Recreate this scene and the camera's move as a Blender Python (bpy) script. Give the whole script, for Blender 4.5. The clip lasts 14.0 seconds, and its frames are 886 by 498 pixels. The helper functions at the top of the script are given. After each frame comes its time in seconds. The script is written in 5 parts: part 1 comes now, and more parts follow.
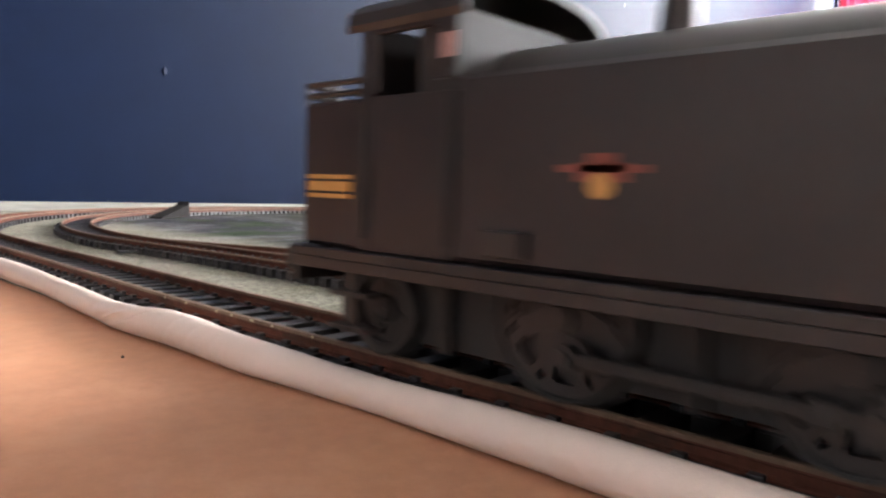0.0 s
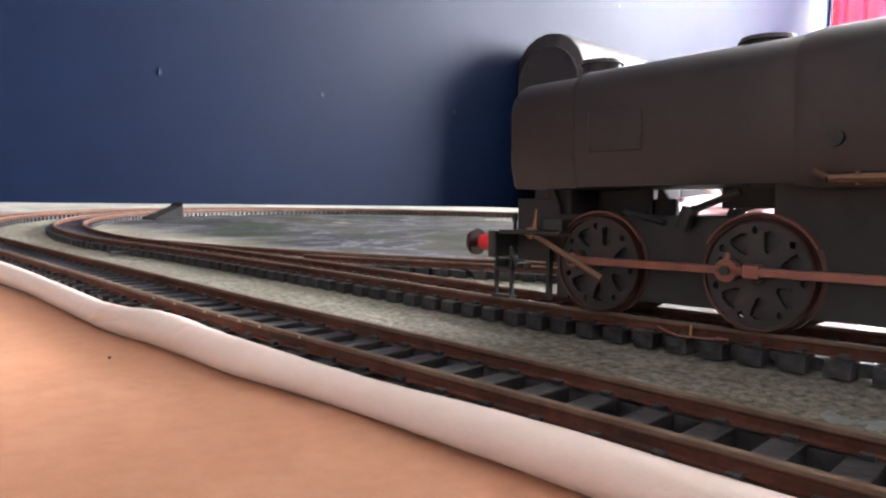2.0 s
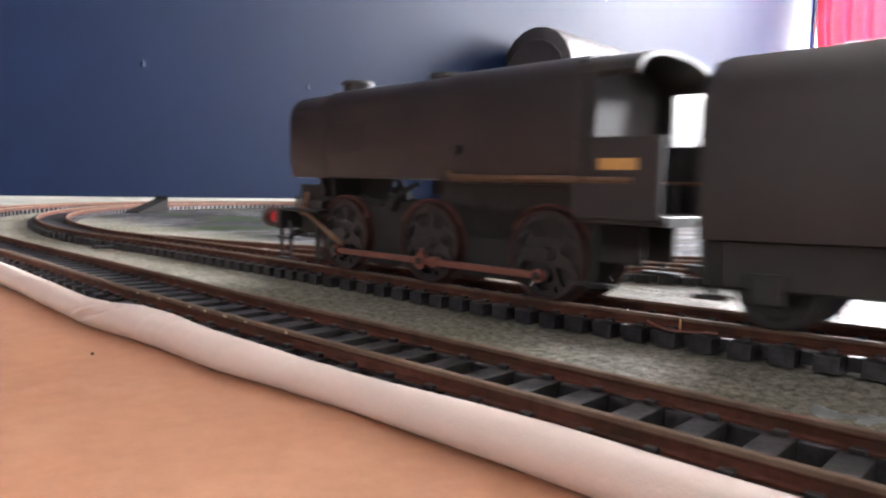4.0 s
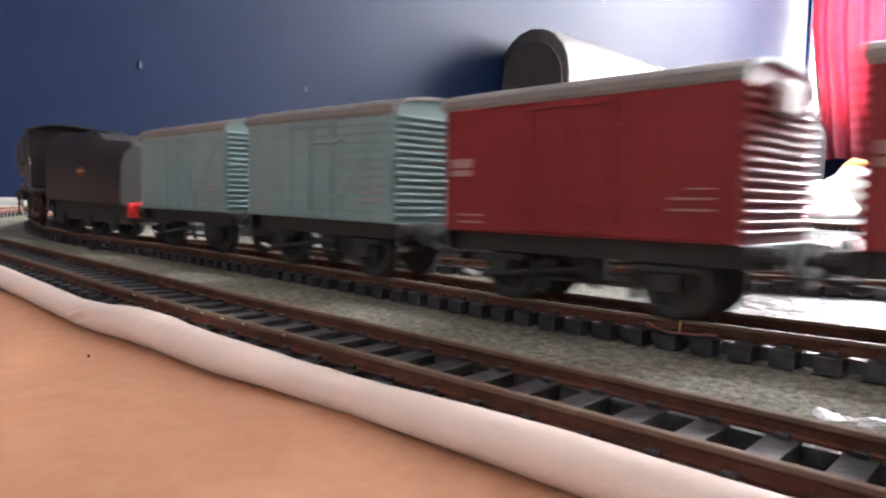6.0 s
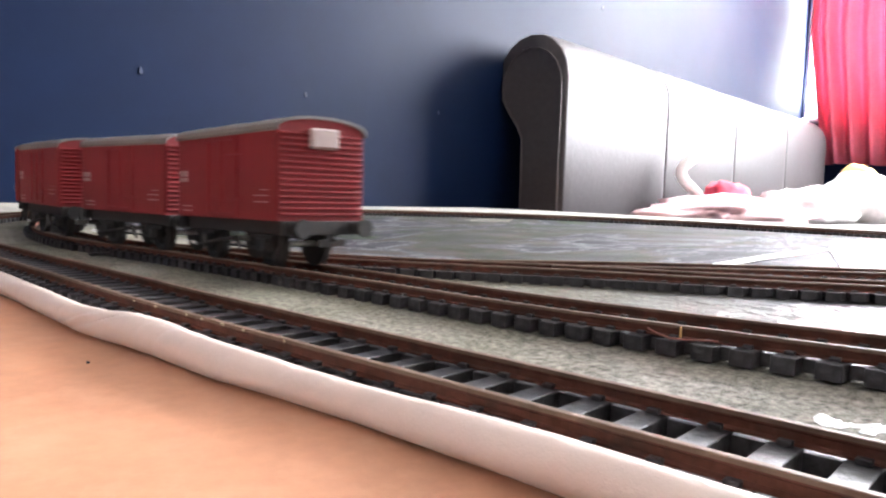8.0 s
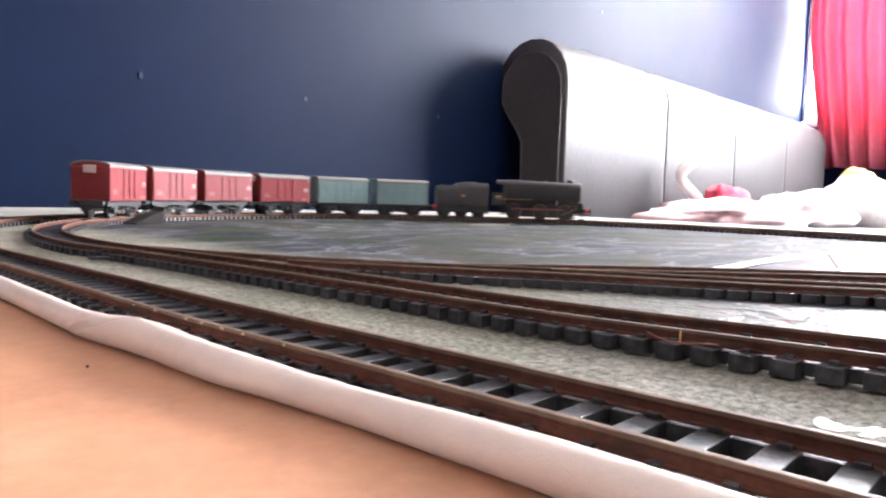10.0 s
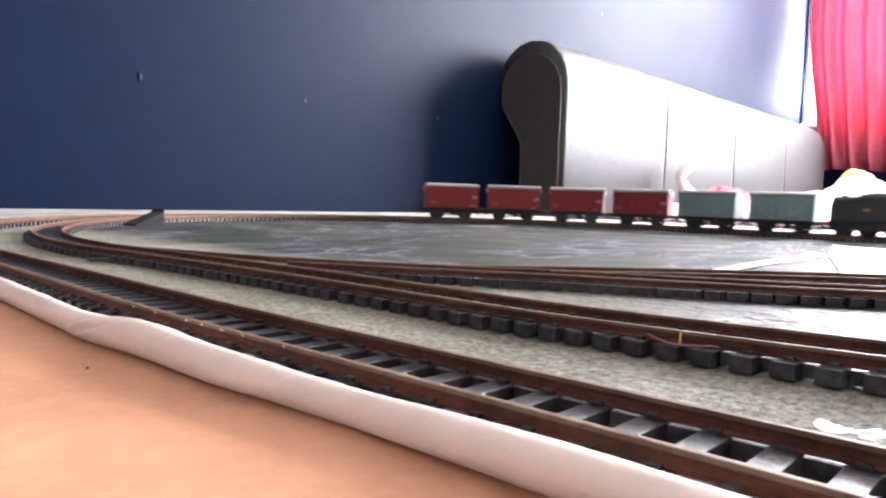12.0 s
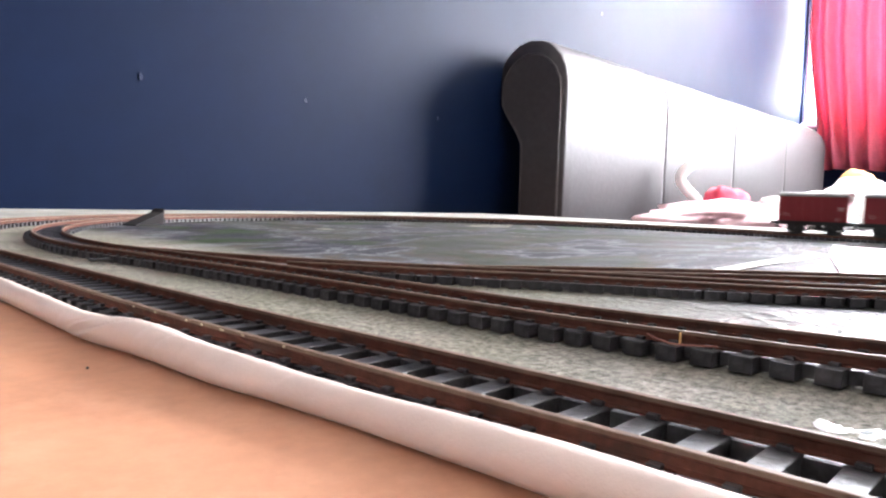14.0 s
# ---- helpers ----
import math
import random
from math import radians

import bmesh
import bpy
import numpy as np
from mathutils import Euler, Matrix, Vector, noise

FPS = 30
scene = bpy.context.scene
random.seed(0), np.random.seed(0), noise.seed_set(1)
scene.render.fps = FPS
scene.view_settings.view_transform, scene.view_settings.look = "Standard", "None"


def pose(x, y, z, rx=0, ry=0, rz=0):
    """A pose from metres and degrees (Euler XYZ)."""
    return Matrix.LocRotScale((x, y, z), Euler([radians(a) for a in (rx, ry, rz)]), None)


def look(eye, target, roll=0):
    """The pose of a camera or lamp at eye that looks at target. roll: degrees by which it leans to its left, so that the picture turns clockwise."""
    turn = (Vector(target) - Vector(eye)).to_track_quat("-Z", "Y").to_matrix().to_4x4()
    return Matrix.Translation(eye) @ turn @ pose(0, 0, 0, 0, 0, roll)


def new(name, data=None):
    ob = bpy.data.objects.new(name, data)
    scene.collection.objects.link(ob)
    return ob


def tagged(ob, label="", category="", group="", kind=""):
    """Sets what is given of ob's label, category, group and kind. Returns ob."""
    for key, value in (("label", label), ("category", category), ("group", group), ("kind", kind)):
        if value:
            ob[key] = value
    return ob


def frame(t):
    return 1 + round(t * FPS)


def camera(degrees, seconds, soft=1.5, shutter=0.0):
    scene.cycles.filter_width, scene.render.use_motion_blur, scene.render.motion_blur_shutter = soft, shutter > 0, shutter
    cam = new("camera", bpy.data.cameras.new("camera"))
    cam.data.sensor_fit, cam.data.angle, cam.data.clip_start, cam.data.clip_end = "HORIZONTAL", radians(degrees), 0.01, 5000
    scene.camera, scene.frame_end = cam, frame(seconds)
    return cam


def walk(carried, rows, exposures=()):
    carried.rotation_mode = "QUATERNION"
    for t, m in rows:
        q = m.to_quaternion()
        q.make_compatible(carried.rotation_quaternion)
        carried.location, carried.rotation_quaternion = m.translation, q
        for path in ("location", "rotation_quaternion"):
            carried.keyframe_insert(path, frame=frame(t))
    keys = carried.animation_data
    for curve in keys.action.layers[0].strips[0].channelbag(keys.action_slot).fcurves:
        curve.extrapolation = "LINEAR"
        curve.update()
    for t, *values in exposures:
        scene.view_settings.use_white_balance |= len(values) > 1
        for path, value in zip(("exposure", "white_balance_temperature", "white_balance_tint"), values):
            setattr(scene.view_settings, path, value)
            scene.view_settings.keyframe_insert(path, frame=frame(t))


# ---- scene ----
cam = camera(63.13, 14.0, soft=2.2, shutter=0.5)
walk(cam, [
    (0.0, pose(0.00060, -0.00190, 0.02505, 85.330, -1.860, 43.250)),
    (0.5, pose(0.00165, -0.00230, 0.02512, 85.380, -1.890, 43.210)),
    (1.0, pose(0.00165, -0.00215, 0.02514, 85.480, -1.915, 43.185)),
    (1.5, pose(0.00170, -0.00160, 0.02508, 85.510, -1.910, 43.120)),
    (2.0, pose(0.00188, -0.00100, 0.02503, 85.400, -1.830, 42.920)),
    (2.5, pose(0.00190, -0.00065, 0.02495, 85.240, -1.760, 42.670)),
    (3.0, pose(0.00160, -0.00050, 0.02497, 85.060, -1.820, 42.359)),
    (4.2, pose(0.00070, -0.00025, 0.02499, 84.930, -1.910, 41.830)),
    (5.5, pose(0.00015, -0.00008, 0.02495, 84.967, -1.940, 41.663)),
    (6.0, pose(0.00008, 0.00003, 0.02490, 85.076, -1.930, 41.656)),
    (6.5, pose(0.00000, 0.00010, 0.02488, 85.170, -1.920, 41.640)),
    (7.0, pose(-0.00008, 0.00012, 0.02490, 85.260, -1.910, 41.635)),
    (7.5, pose(-0.00011, 0.00010, 0.02497, 85.390, -1.930, 41.630)),
    (8.0, pose(-0.00010, 0.00010, 0.02499, 85.492, -1.910, 41.640)),
    (10.5, pose(0.00003, 0.00004, 0.02496, 85.865, -1.860, 41.620)),
    (11.5, pose(0.00000, 0.00000, 0.02497, 85.930, -1.880, 41.610)),
    (12.5, pose(0.00000, 0.00000, 0.02497, 85.938, -1.887, 41.609)),
    (14.0, pose(0.00000, 0.00000, 0.02497, 85.938, -1.887, 41.609)),
], [(0.0, 0.40, 6500, 10), (0.6, 0.50, 6300, 11), (3.2, 0.52, 6400, 12), (5.3, 0.50, 6400, 12), (8.2, 0.51, 6300, 12), (10.3, 0.49, 6250, 13), (14.0, 0.50, 6250, 13)])

# ---- light ----
K = 0.001                      # all sizes below are in millimetres
WALL_S, WALL_D = -1085.0, 3870.0
FLOOR_Z, CEIL_Z = -480.0, 1920.0
WIN = (-1077.0, 900.0, 450.0, 1800.0)   # window opening: s0, s1, z0, z1

world = bpy.data.worlds.new("world")
scene.world = world
world.use_nodes = True
wn = world.node_tree.nodes
sky = wn.new("ShaderNodeTexSky")
sky.sky_type = "NISHITA"
sky.sun_disc = False
sky.sun_elevation, sky.sun_rotation = radians(40), radians(20)
world.node_tree.links.new(sky.outputs[0], wn["Background"].inputs[0])
wn["Background"].inputs[1].default_value = 0.15

sun_data = bpy.data.lights.new("sun", "SUN")
sun_data.energy, sun_data.angle, sun_data.color = 1.2, radians(12), (1.0, 0.96, 0.9)
sun = new("sun", sun_data)
sun.matrix_world = look((1.5, 6, 5), (0.9, 0, 0))

area = bpy.data.lights.new("window_daylight", "AREA")
area.shape, area.size, area.size_y = "RECTANGLE", 1.93, 1.20
area.energy, area.color = 560, (0.96, 0.98, 1.0)
area_ob = new("window_daylight", area)
area_ob.matrix_world = look((-0.095, 3.83, 1.12), (-0.095, 0.0, 0.6))


# ---- materials ----
def node(nt, kind, **sets):
    nd = nt.nodes.new(kind)
    for key, value in sets.items():
        nd.inputs[key.replace("_", " ")].default_value = value
    return nd


def mat(name, col, rough=0.5, metal=0.0, var=0.2, scale=150.0, bump=0.15, dirt=None, piece=0.0, coat=0.0, dist=0.0004, spec=0.5):
    """A surface with fine grain, broad stains and slight relief."""
    m = bpy.data.materials.new(name)
    m.use_nodes = True
    nt = m.node_tree
    bs = nt.nodes["Principled BSDF"]
    tc = nt.nodes.new("ShaderNodeTexCoord")
    fine = node(nt, "ShaderNodeTexNoise", Scale=scale, Detail=5.0, Roughness=0.65)
    broad = node(nt, "ShaderNodeTexNoise", Scale=scale * 0.12, Detail=4.0, Roughness=0.6)
    for nd in (fine, broad):
        nt.links.new(tc.outputs["Object"], nd.inputs["Vector"])
    add = nt.nodes.new("ShaderNodeMath")
    add.operation = "ADD"
    nt.links.new(fine.outputs["Fac"], add.inputs[0])
    nt.links.new(broad.outputs["Fac"], add.inputs[1])
    half = nt.nodes.new("ShaderNodeMath")
    half.operation = "MULTIPLY"
    half.inputs[1].default_value = 0.5
    nt.links.new(add.outputs[0], half.inputs[0])
    ramp = nt.nodes.new("ShaderNodeValToRGB")
    lo = [c * (1 - var) for c in col]
    hi = [min(1.0, c * (1 + var)) for c in col]
    ramp.color_ramp.elements[0].position, ramp.color_ramp.elements[1].position = 0.33, 0.67
    ramp.color_ramp.elements[0].color, ramp.color_ramp.elements[1].color = (*lo, 1), (*hi, 1)
    nt.links.new(half.outputs[0], ramp.inputs[0])
    out = ramp.outputs[0]
    if dirt:
        dn = node(nt, "ShaderNodeTexNoise", Scale=scale * 0.35, Detail=6.0, Roughness=0.7)
        nt.links.new(tc.outputs["Object"], dn.inputs["Vector"])
        dr = nt.nodes.new("ShaderNodeValToRGB")
        dr.color_ramp.elements[0].position, dr.color_ramp.elements[1].position = 0.48, 0.72
        nt.links.new(dn.outputs["Fac"], dr.inputs[0])
        mx = nt.nodes.new("ShaderNodeMix")
        mx.data_type = "RGBA"
        nt.links.new(dr.outputs[0], mx.inputs[0])
        nt.links.new(out, mx.inputs[6])
        mx.inputs[7].default_value = (*dirt, 1)
        out = mx.outputs[2]
    if piece:
        oi = nt.nodes.new("ShaderNodeObjectInfo")
        mr = nt.nodes.new("ShaderNodeMapRange")
        mr.inputs[3].default_value, mr.inputs[4].default_value = 1 - piece, 1 + piece
        nt.links.new(oi.outputs["Random"], mr.inputs[0])
        hs = nt.nodes.new("ShaderNodeHueSaturation")
        nt.links.new(mr.outputs[0], hs.inputs["Value"])
        nt.links.new(out, hs.inputs["Color"])
        out = hs.outputs[0]
    nt.links.new(out, bs.inputs["Base Color"])
    rr = nt.nodes.new("ShaderNodeMapRange")
    rr.inputs[3].default_value, rr.inputs[4].default_value = max(0.04, rough - 0.1), min(1, rough + 0.1)
    nt.links.new(broad.outputs["Fac"], rr.inputs[0])
    nt.links.new(rr.outputs[0], bs.inputs["Roughness"])
    bs.inputs["Metallic"].default_value = metal
    bs.inputs["Coat Weight"].default_value, bs.inputs["Coat Roughness"].default_value = coat, 0.22
    bs.inputs["Specular IOR Level"].default_value = spec
    if bump:
        bp = nt.nodes.new("ShaderNodeBump")
        bp.inputs["Strength"].default_value, bp.inputs["Distance"].default_value = bump, dist
        nt.links.new(fine.outputs["Fac"], bp.inputs["Height"])
        nt.links.new(bp.outputs[0], bs.inputs["Normal"])
    return m


def printed_sheet():
    """Glossy sheet printed with patches of green, grey, blue and tan over gritty grey."""
    m = bpy.data.materials.new("printed_sheet")
    m.use_nodes = True
    nt = m.node_tree
    bs = nt.nodes["Principled BSDF"]
    bs.inputs["Specular IOR Level"].default_value = 0.28
    tc = nt.nodes.new("ShaderNodeTexCoord")
    mp = nt.nodes.new("ShaderNodeMapping")
    mp.inputs["Rotation"].default_value = (0, 0, radians(-42))
    mp.inputs["Scale"].default_value = (1.0, 0.55, 1.0)
    nt.links.new(tc.outputs["Object"], mp.inputs[0])
    big = node(nt, "ShaderNodeTexNoise", Scale=4.6, Detail=7.0, Roughness=0.69, Distortion=1.2)
    nt.links.new(mp.outputs[0], big.inputs["Vector"])
    ramp = nt.nodes.new("ShaderNodeValToRGB")
    cr = ramp.color_ramp
    cr.interpolation = "LINEAR"
    cr.elements[0].position, cr.elements[0].color = 0.0, (0.05, 0.09, 0.03, 1)
    cr.elements[1].position, cr.elements[1].color = 1.0, (0.2, 0.2, 0.18, 1)
    for pos, c in ((0.36, (0.037, 0.068, 0.022)), (0.41, (0.053, 0.074, 0.031)), (0.43, (0.062, 0.056, 0.068)), (0.47, (0.050, 0.046, 0.062)), (0.485, (0.150, 0.152, 0.156)), (0.50, (0.087, 0.093, 0.105)),
                   (0.53, (0.115, 0.085, 0.062)), (0.55, (0.050, 0.065, 0.031)), (0.59, (0.093, 0.087, 0.087)), (0.62, (0.062, 0.062, 0.062)), (0.65, (0.260, 0.236, 0.186)), (0.68, (0.074, 0.074, 0.068))):
        e = cr.elements.new(pos)
        e.color = (*[(0.45 if max(c) < 0.12 else 1.0) * v for v in c], 1)
    nt.links.new(big.outputs["Fac"], ramp.inputs[0])
    grit = node(nt, "ShaderNodeTexNoise", Scale=520.0, Detail=7.0, Roughness=0.85)
    nt.links.new(tc.outputs["Object"], grit.inputs["Vector"])
    gr = nt.nodes.new("ShaderNodeValToRGB")
    gr.color_ramp.elements[0].position, gr.color_ramp.elements[1].position = 0.38, 0.64
    gr.color_ramp.elements[0].color, gr.color_ramp.elements[1].color = (0.055, 0.050, 0.037, 1), (0.39, 0.37, 0.325, 1)
    nt.links.new(grit.outputs["Fac"], gr.inputs[0])
    tint = node(nt, "ShaderNodeTexNoise", Scale=22.0, Detail=3.0)
    nt.links.new(tc.outputs["Object"], tint.inputs["Vector"])
    tr = nt.nodes.new("ShaderNodeValToRGB")
    tr.color_ramp.elements[0].color, tr.color_ramp.elements[1].color = (0.78, 0.79, 0.70, 1), (0.98, 0.96, 0.93, 1)
    tr.color_ramp.elements[0].position, tr.color_ramp.elements[1].position = 0.4, 0.62
    nt.links.new(tint.outputs["Fac"], tr.inputs[0])
    gm = nt.nodes.new("ShaderNodeMix")
    gm.data_type, gm.blend_type = "RGBA", "MULTIPLY"
    gm.inputs[0].default_value = 1.0
    nt.links.new(gr.outputs[0], gm.inputs[6])
    nt.links.new(tr.outputs[0], gm.inputs[7])
    # ballast print near the front tracks, picture print inside the oval
    sep = nt.nodes.new("ShaderNodeSeparateXYZ")
    nt.links.new(tc.outputs["Object"], sep.inputs[0])
    mr = nt.nodes.new("ShaderNodeMapRange")
    mr.inputs[1].default_value, mr.inputs[2].default_value = 0.205, 0.245
    nt.links.new(sep.outputs["Y"], mr.inputs[0])
    mx = nt.nodes.new("ShaderNodeMix")
    mx.data_type = "RGBA"
    nt.links.new(mr.outputs[0], mx.inputs[0])
    nt.links.new(gm.outputs[2], mx.inputs[6])
    nt.links.new(ramp.outputs[0], mx.inputs[7])
    rmix = nt.nodes.new("ShaderNodeMapRange")
    rmix.inputs[1].default_value, rmix.inputs[2].default_value = 0.40, 0.60
    rmix.inputs[3].default_value, rmix.inputs[4].default_value = 0.80, 0.62
    nt.links.new(tint.outputs["Fac"], rmix.inputs[0])
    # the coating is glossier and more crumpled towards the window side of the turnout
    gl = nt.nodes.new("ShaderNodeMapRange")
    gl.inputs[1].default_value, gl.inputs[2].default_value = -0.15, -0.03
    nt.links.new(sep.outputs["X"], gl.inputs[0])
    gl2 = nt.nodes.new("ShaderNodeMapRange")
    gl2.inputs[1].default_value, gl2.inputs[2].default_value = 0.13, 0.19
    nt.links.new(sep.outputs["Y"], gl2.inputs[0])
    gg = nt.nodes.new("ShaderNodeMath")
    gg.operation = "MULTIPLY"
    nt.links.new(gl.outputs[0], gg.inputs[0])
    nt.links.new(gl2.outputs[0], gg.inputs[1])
    # base colour is multiplied darker over the same area
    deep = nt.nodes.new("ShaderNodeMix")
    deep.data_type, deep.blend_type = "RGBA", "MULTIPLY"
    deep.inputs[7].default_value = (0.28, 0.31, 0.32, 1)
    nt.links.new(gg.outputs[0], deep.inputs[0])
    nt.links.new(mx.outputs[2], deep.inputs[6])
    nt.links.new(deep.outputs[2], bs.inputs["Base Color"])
    rm = nt.nodes.new("ShaderNodeMix")
    nt.links.new(gg.outputs[0], rm.inputs[0])
    nt.links.new(rmix.outputs[0], rm.inputs[2])
    rm.inputs[3].default_value = 0.30
    nt.links.new(rm.outputs[0], bs.inputs["Roughness"])
    sp = nt.nodes.new("ShaderNodeMapRange")
    sp.inputs[3].default_value, sp.inputs[4].default_value = 0.10, 0.12
    nt.links.new(gg.outputs[0], sp.inputs[0])
    nt.links.new(sp.outputs[0], bs.inputs["Specular IOR Level"])
    crk = node(nt, "ShaderNodeTexNoise", Scale=120.0, Detail=4.0, Roughness=0.55, Distortion=0.4)
    nt.links.new(tc.outputs["Object"], crk.inputs["Vector"])
    b1 = nt.nodes.new("ShaderNodeBump")
    bst = nt.nodes.new("ShaderNodeMapRange")
    bst.inputs[3].default_value, bst.inputs[4].default_value = 0.22, 1.0
    nt.links.new(gg.outputs[0], bst.inputs[0])
    nt.links.new(bst.outputs[0], b1.inputs["Strength"])
    b1.inputs["Distance"].default_value = 0.0045
    nt.links.new(crk.outputs["Fac"], b1.inputs["Height"])
    b2 = nt.nodes.new("ShaderNodeBump")
    b2.inputs["Strength"].default_value, b2.inputs["Distance"].default_value = 0.35, 0.0005
    nt.links.new(grit.outputs["Fac"], b2.inputs["Height"])
    nt.links.new(b1.outputs[0], b2.inputs["Normal"])
    nt.links.new(b2.outputs[0], bs.inputs["Normal"])
    return m


def cloth(name, col, through_light=0.45, scale=60.0):
    """Woven cloth that lets some light through."""
    m = mat(name, col, 0.9, 0, 0.15, scale, 0.2)
    nt = m.node_tree
    bs = nt.nodes["Principled BSDF"]
    tl = nt.nodes.new("ShaderNodeBsdfTranslucent")
    nt.links.new(bs.inputs["Base Color"].links[0].from_socket, tl.inputs[0])
    mx = nt.nodes.new("ShaderNodeMixShader")
    mx.inputs[0].default_value = through_light
    nt.links.new(bs.outputs[0], mx.inputs[1])
    nt.links.new(tl.outputs[0], mx.inputs[2])
    nt.links.new(mx.outputs[0], nt.nodes["Material Output"].inputs[0])
    return m


def glow(name, col, power):
    m = bpy.data.materials.new(name)
    m.use_nodes = True
    bs = m.node_tree.nodes["Principled BSDF"]
    bs.inputs["Base Color"].default_value = (0, 0, 0, 1)
    bs.inputs["Emission Color"].default_value, bs.inputs["Emission Strength"].default_value = (*col, 1), power
    return m


def glass_mat():
    m = bpy.data.materials.new("window_glass")
    m.use_nodes = True
    bs = m.node_tree.nodes["Principled BSDF"]
    bs.inputs["Transmission Weight"].default_value, bs.inputs["Roughness"].default_value, bs.inputs["IOR"].default_value = 1.0, 0.02, 1.45
    return m


M_BLUE = mat("blue_wall_paint", (0.0016, 0.0070, 0.0265), 0.62, 0, 0.14, 14.0, 0.10, dist=0.002, spec=0.07, coat=0.048)
M_BLUE.node_tree.nodes["Principled BSDF"].inputs["Coat Roughness"].default_value = 0.50
M_CREAM = mat("cream_wall_paint", (0.40, 0.385, 0.38), 0.7, 0, 0.05, 12.0, 0.1, dist=0.002)
M_CEIL = mat("ceiling_paint", (0.84, 0.82, 0.79), 0.8, 0, 0.05, 20.0, 0.1)
M_WHITE = mat("white_paint", (0.80, 0.80, 0.79), 0.5, 0, 0.04, 30.0, 0.05)
M_CARPET = mat("carpet_pile", (0.26, 0.21, 0.17), 0.95, 0, 0.3, 200.0, 0.5)
M_BOARD = mat("hardboard", (0.475, 0.23, 0.13), 0.55, 0, 0.14, 300.0, 0.18, dirt=(0.53, 0.275, 0.165))
M_RAMP = mat("dull_black_plastic", (0.014, 0.012, 0.012), 0.8, 0, 0.3, 200.0, 0.1, spec=0.08)
M_SHEET = printed_sheet()
M_PAPER = mat("white_paper", (0.76, 0.63, 0.56), 0.36, 0, 0.06, 160.0, 0.5, dist=0.0008)
M_BORDER = mat("sheet_border", (0.25, 0.24, 0.21), 0.8, 0, 0.5, 40.0, 0.1)
M_RAIL = mat("weathered_rail", (0.100, 0.039, 0.027), 0.8, 0.0, 0.5, 330.0, 0.5, dirt=(0.05, 0.034, 0.027), spec=0.1)
M_RAILTOP = mat("worn_rail_head", (0.15, 0.100, 0.070), 0.60, 0.0, 0.35, 330.0, 0.25, dirt=(0.11, 0.06, 0.04), spec=0.2)
M_SLEEPER = mat("black_plastic_sleeper", (0.017, 0.015, 0.016), 0.46, 0, 0.4, 700.0, 0.7, dirt=(0.065, 0.06, 0.065), piece=0.25, spec=0.6)
M_BLACK = mat("weathered_black", (0.022, 0.019, 0.019), 0.48, 0, 0.35, 120.0, 0.12, dirt=(0.040, 0.028, 0.024))
M_CASING = mat("weathered_casing", (0.021, 0.017, 0.018), 0.45, 0, 0.3, 60.0, 0.08, dirt=(0.040, 0.026, 0.023))
M_FRAME = mat("black_underframe", (0.019, 0.018, 0.018), 0.6, 0, 0.4, 200.0, 0.2, dirt=(0.03, 0.022, 0.018))
M_TYRE = mat("brown_tyre", (0.075, 0.036, 0.030), 0.38, 0.7, 0.25, 250.0, 0.1)
M_STEEL = mat("bright_steel", (0.5, 0.47, 0.44), 0.35, 0.9, 0.2, 250.0, 0.1)
M_ROD = mat("rusty_rod", (0.25, 0.105, 0.08), 0.40, 0.5, 0.25, 260.0, 0.15)
M_BRASS = mat("dull_brass", (0.22, 0.13, 0.08), 0.42, 0.6, 0.25, 260.0, 0.12)
M_REDBEAM = mat("red_buffer_beam", (0.62, 0.02, 0.025), 0.45, 0, 0.2, 200.0, 0.1)
M_VANRED = mat("bauxite_red", (0.205, 0.021, 0.025), 0.50, 0, 0.14, 130.0, 0.12, dirt=(0.17, 0.021, 0.020), piece=0.04, spec=0.25)
M_VANGREEN = mat("pale_grey_green", (0.19, 0.27, 0.275), 0.52, 0, 0.10, 130.0, 0.12, dirt=(0.17, 0.23, 0.225), piece=0.03, spec=0.3)
M_ROOF = mat("grey_roof", (0.17, 0.152, 0.142), 0.55, 0, 0.15, 120.0, 0.15)
M_LETTER = mat("faded_white_lettering", (0.36, 0.22, 0.21), 0.6, 0, 0.15, 300.0, 0.0)
M_GOLD = mat("faded_gold_lettering", (0.50, 0.27, 0.08), 0.55, 0, 0.2, 300.0, 0.0)
M_CREST = mat("red_crest", (0.22, 0.06, 0.045), 0.55, 0, 0.2, 300.0, 0.0)
M_COAL = mat("coal", (0.012, 0.012, 0.013), 0.4, 0, 0.5, 300.0, 0.6)
M_LEATHER = mat("black_leather", (0.040, 0.034, 0.036), 0.55, 0, 0.2, 60.0, 0.25, dist=0.002, spec=0.30)
M_PIPING = mat("leather_piping", (0.05, 0.04, 0.04), 0.4, 0, 0.2, 60.0, 0.1)
M_CURTAIN = cloth("red_curtain_cloth", (0.52, 0.115, 0.17), 0.35)
M_PINK = cloth("pink_blanket_cloth", (0.72, 0.50, 0.52), 0.15)
M_REDCLOTH = cloth("red_cloth", (0.55, 0.05, 0.09), 0.1)
M_WHITECLOTH = cloth("white_cloth", (0.80, 0.77, 0.75), 0.15)
M_ORANGE = mat("orange_plush", (0.72, 0.38, 0.10), 0.85, 0, 0.2, 80.0, 0.4)
M_FILM = mat("crumpled_clear_film", (0.30, 0.32, 0.31), 0.28, 0.4, 0.2, 200.0, 0.6, dist=0.001)
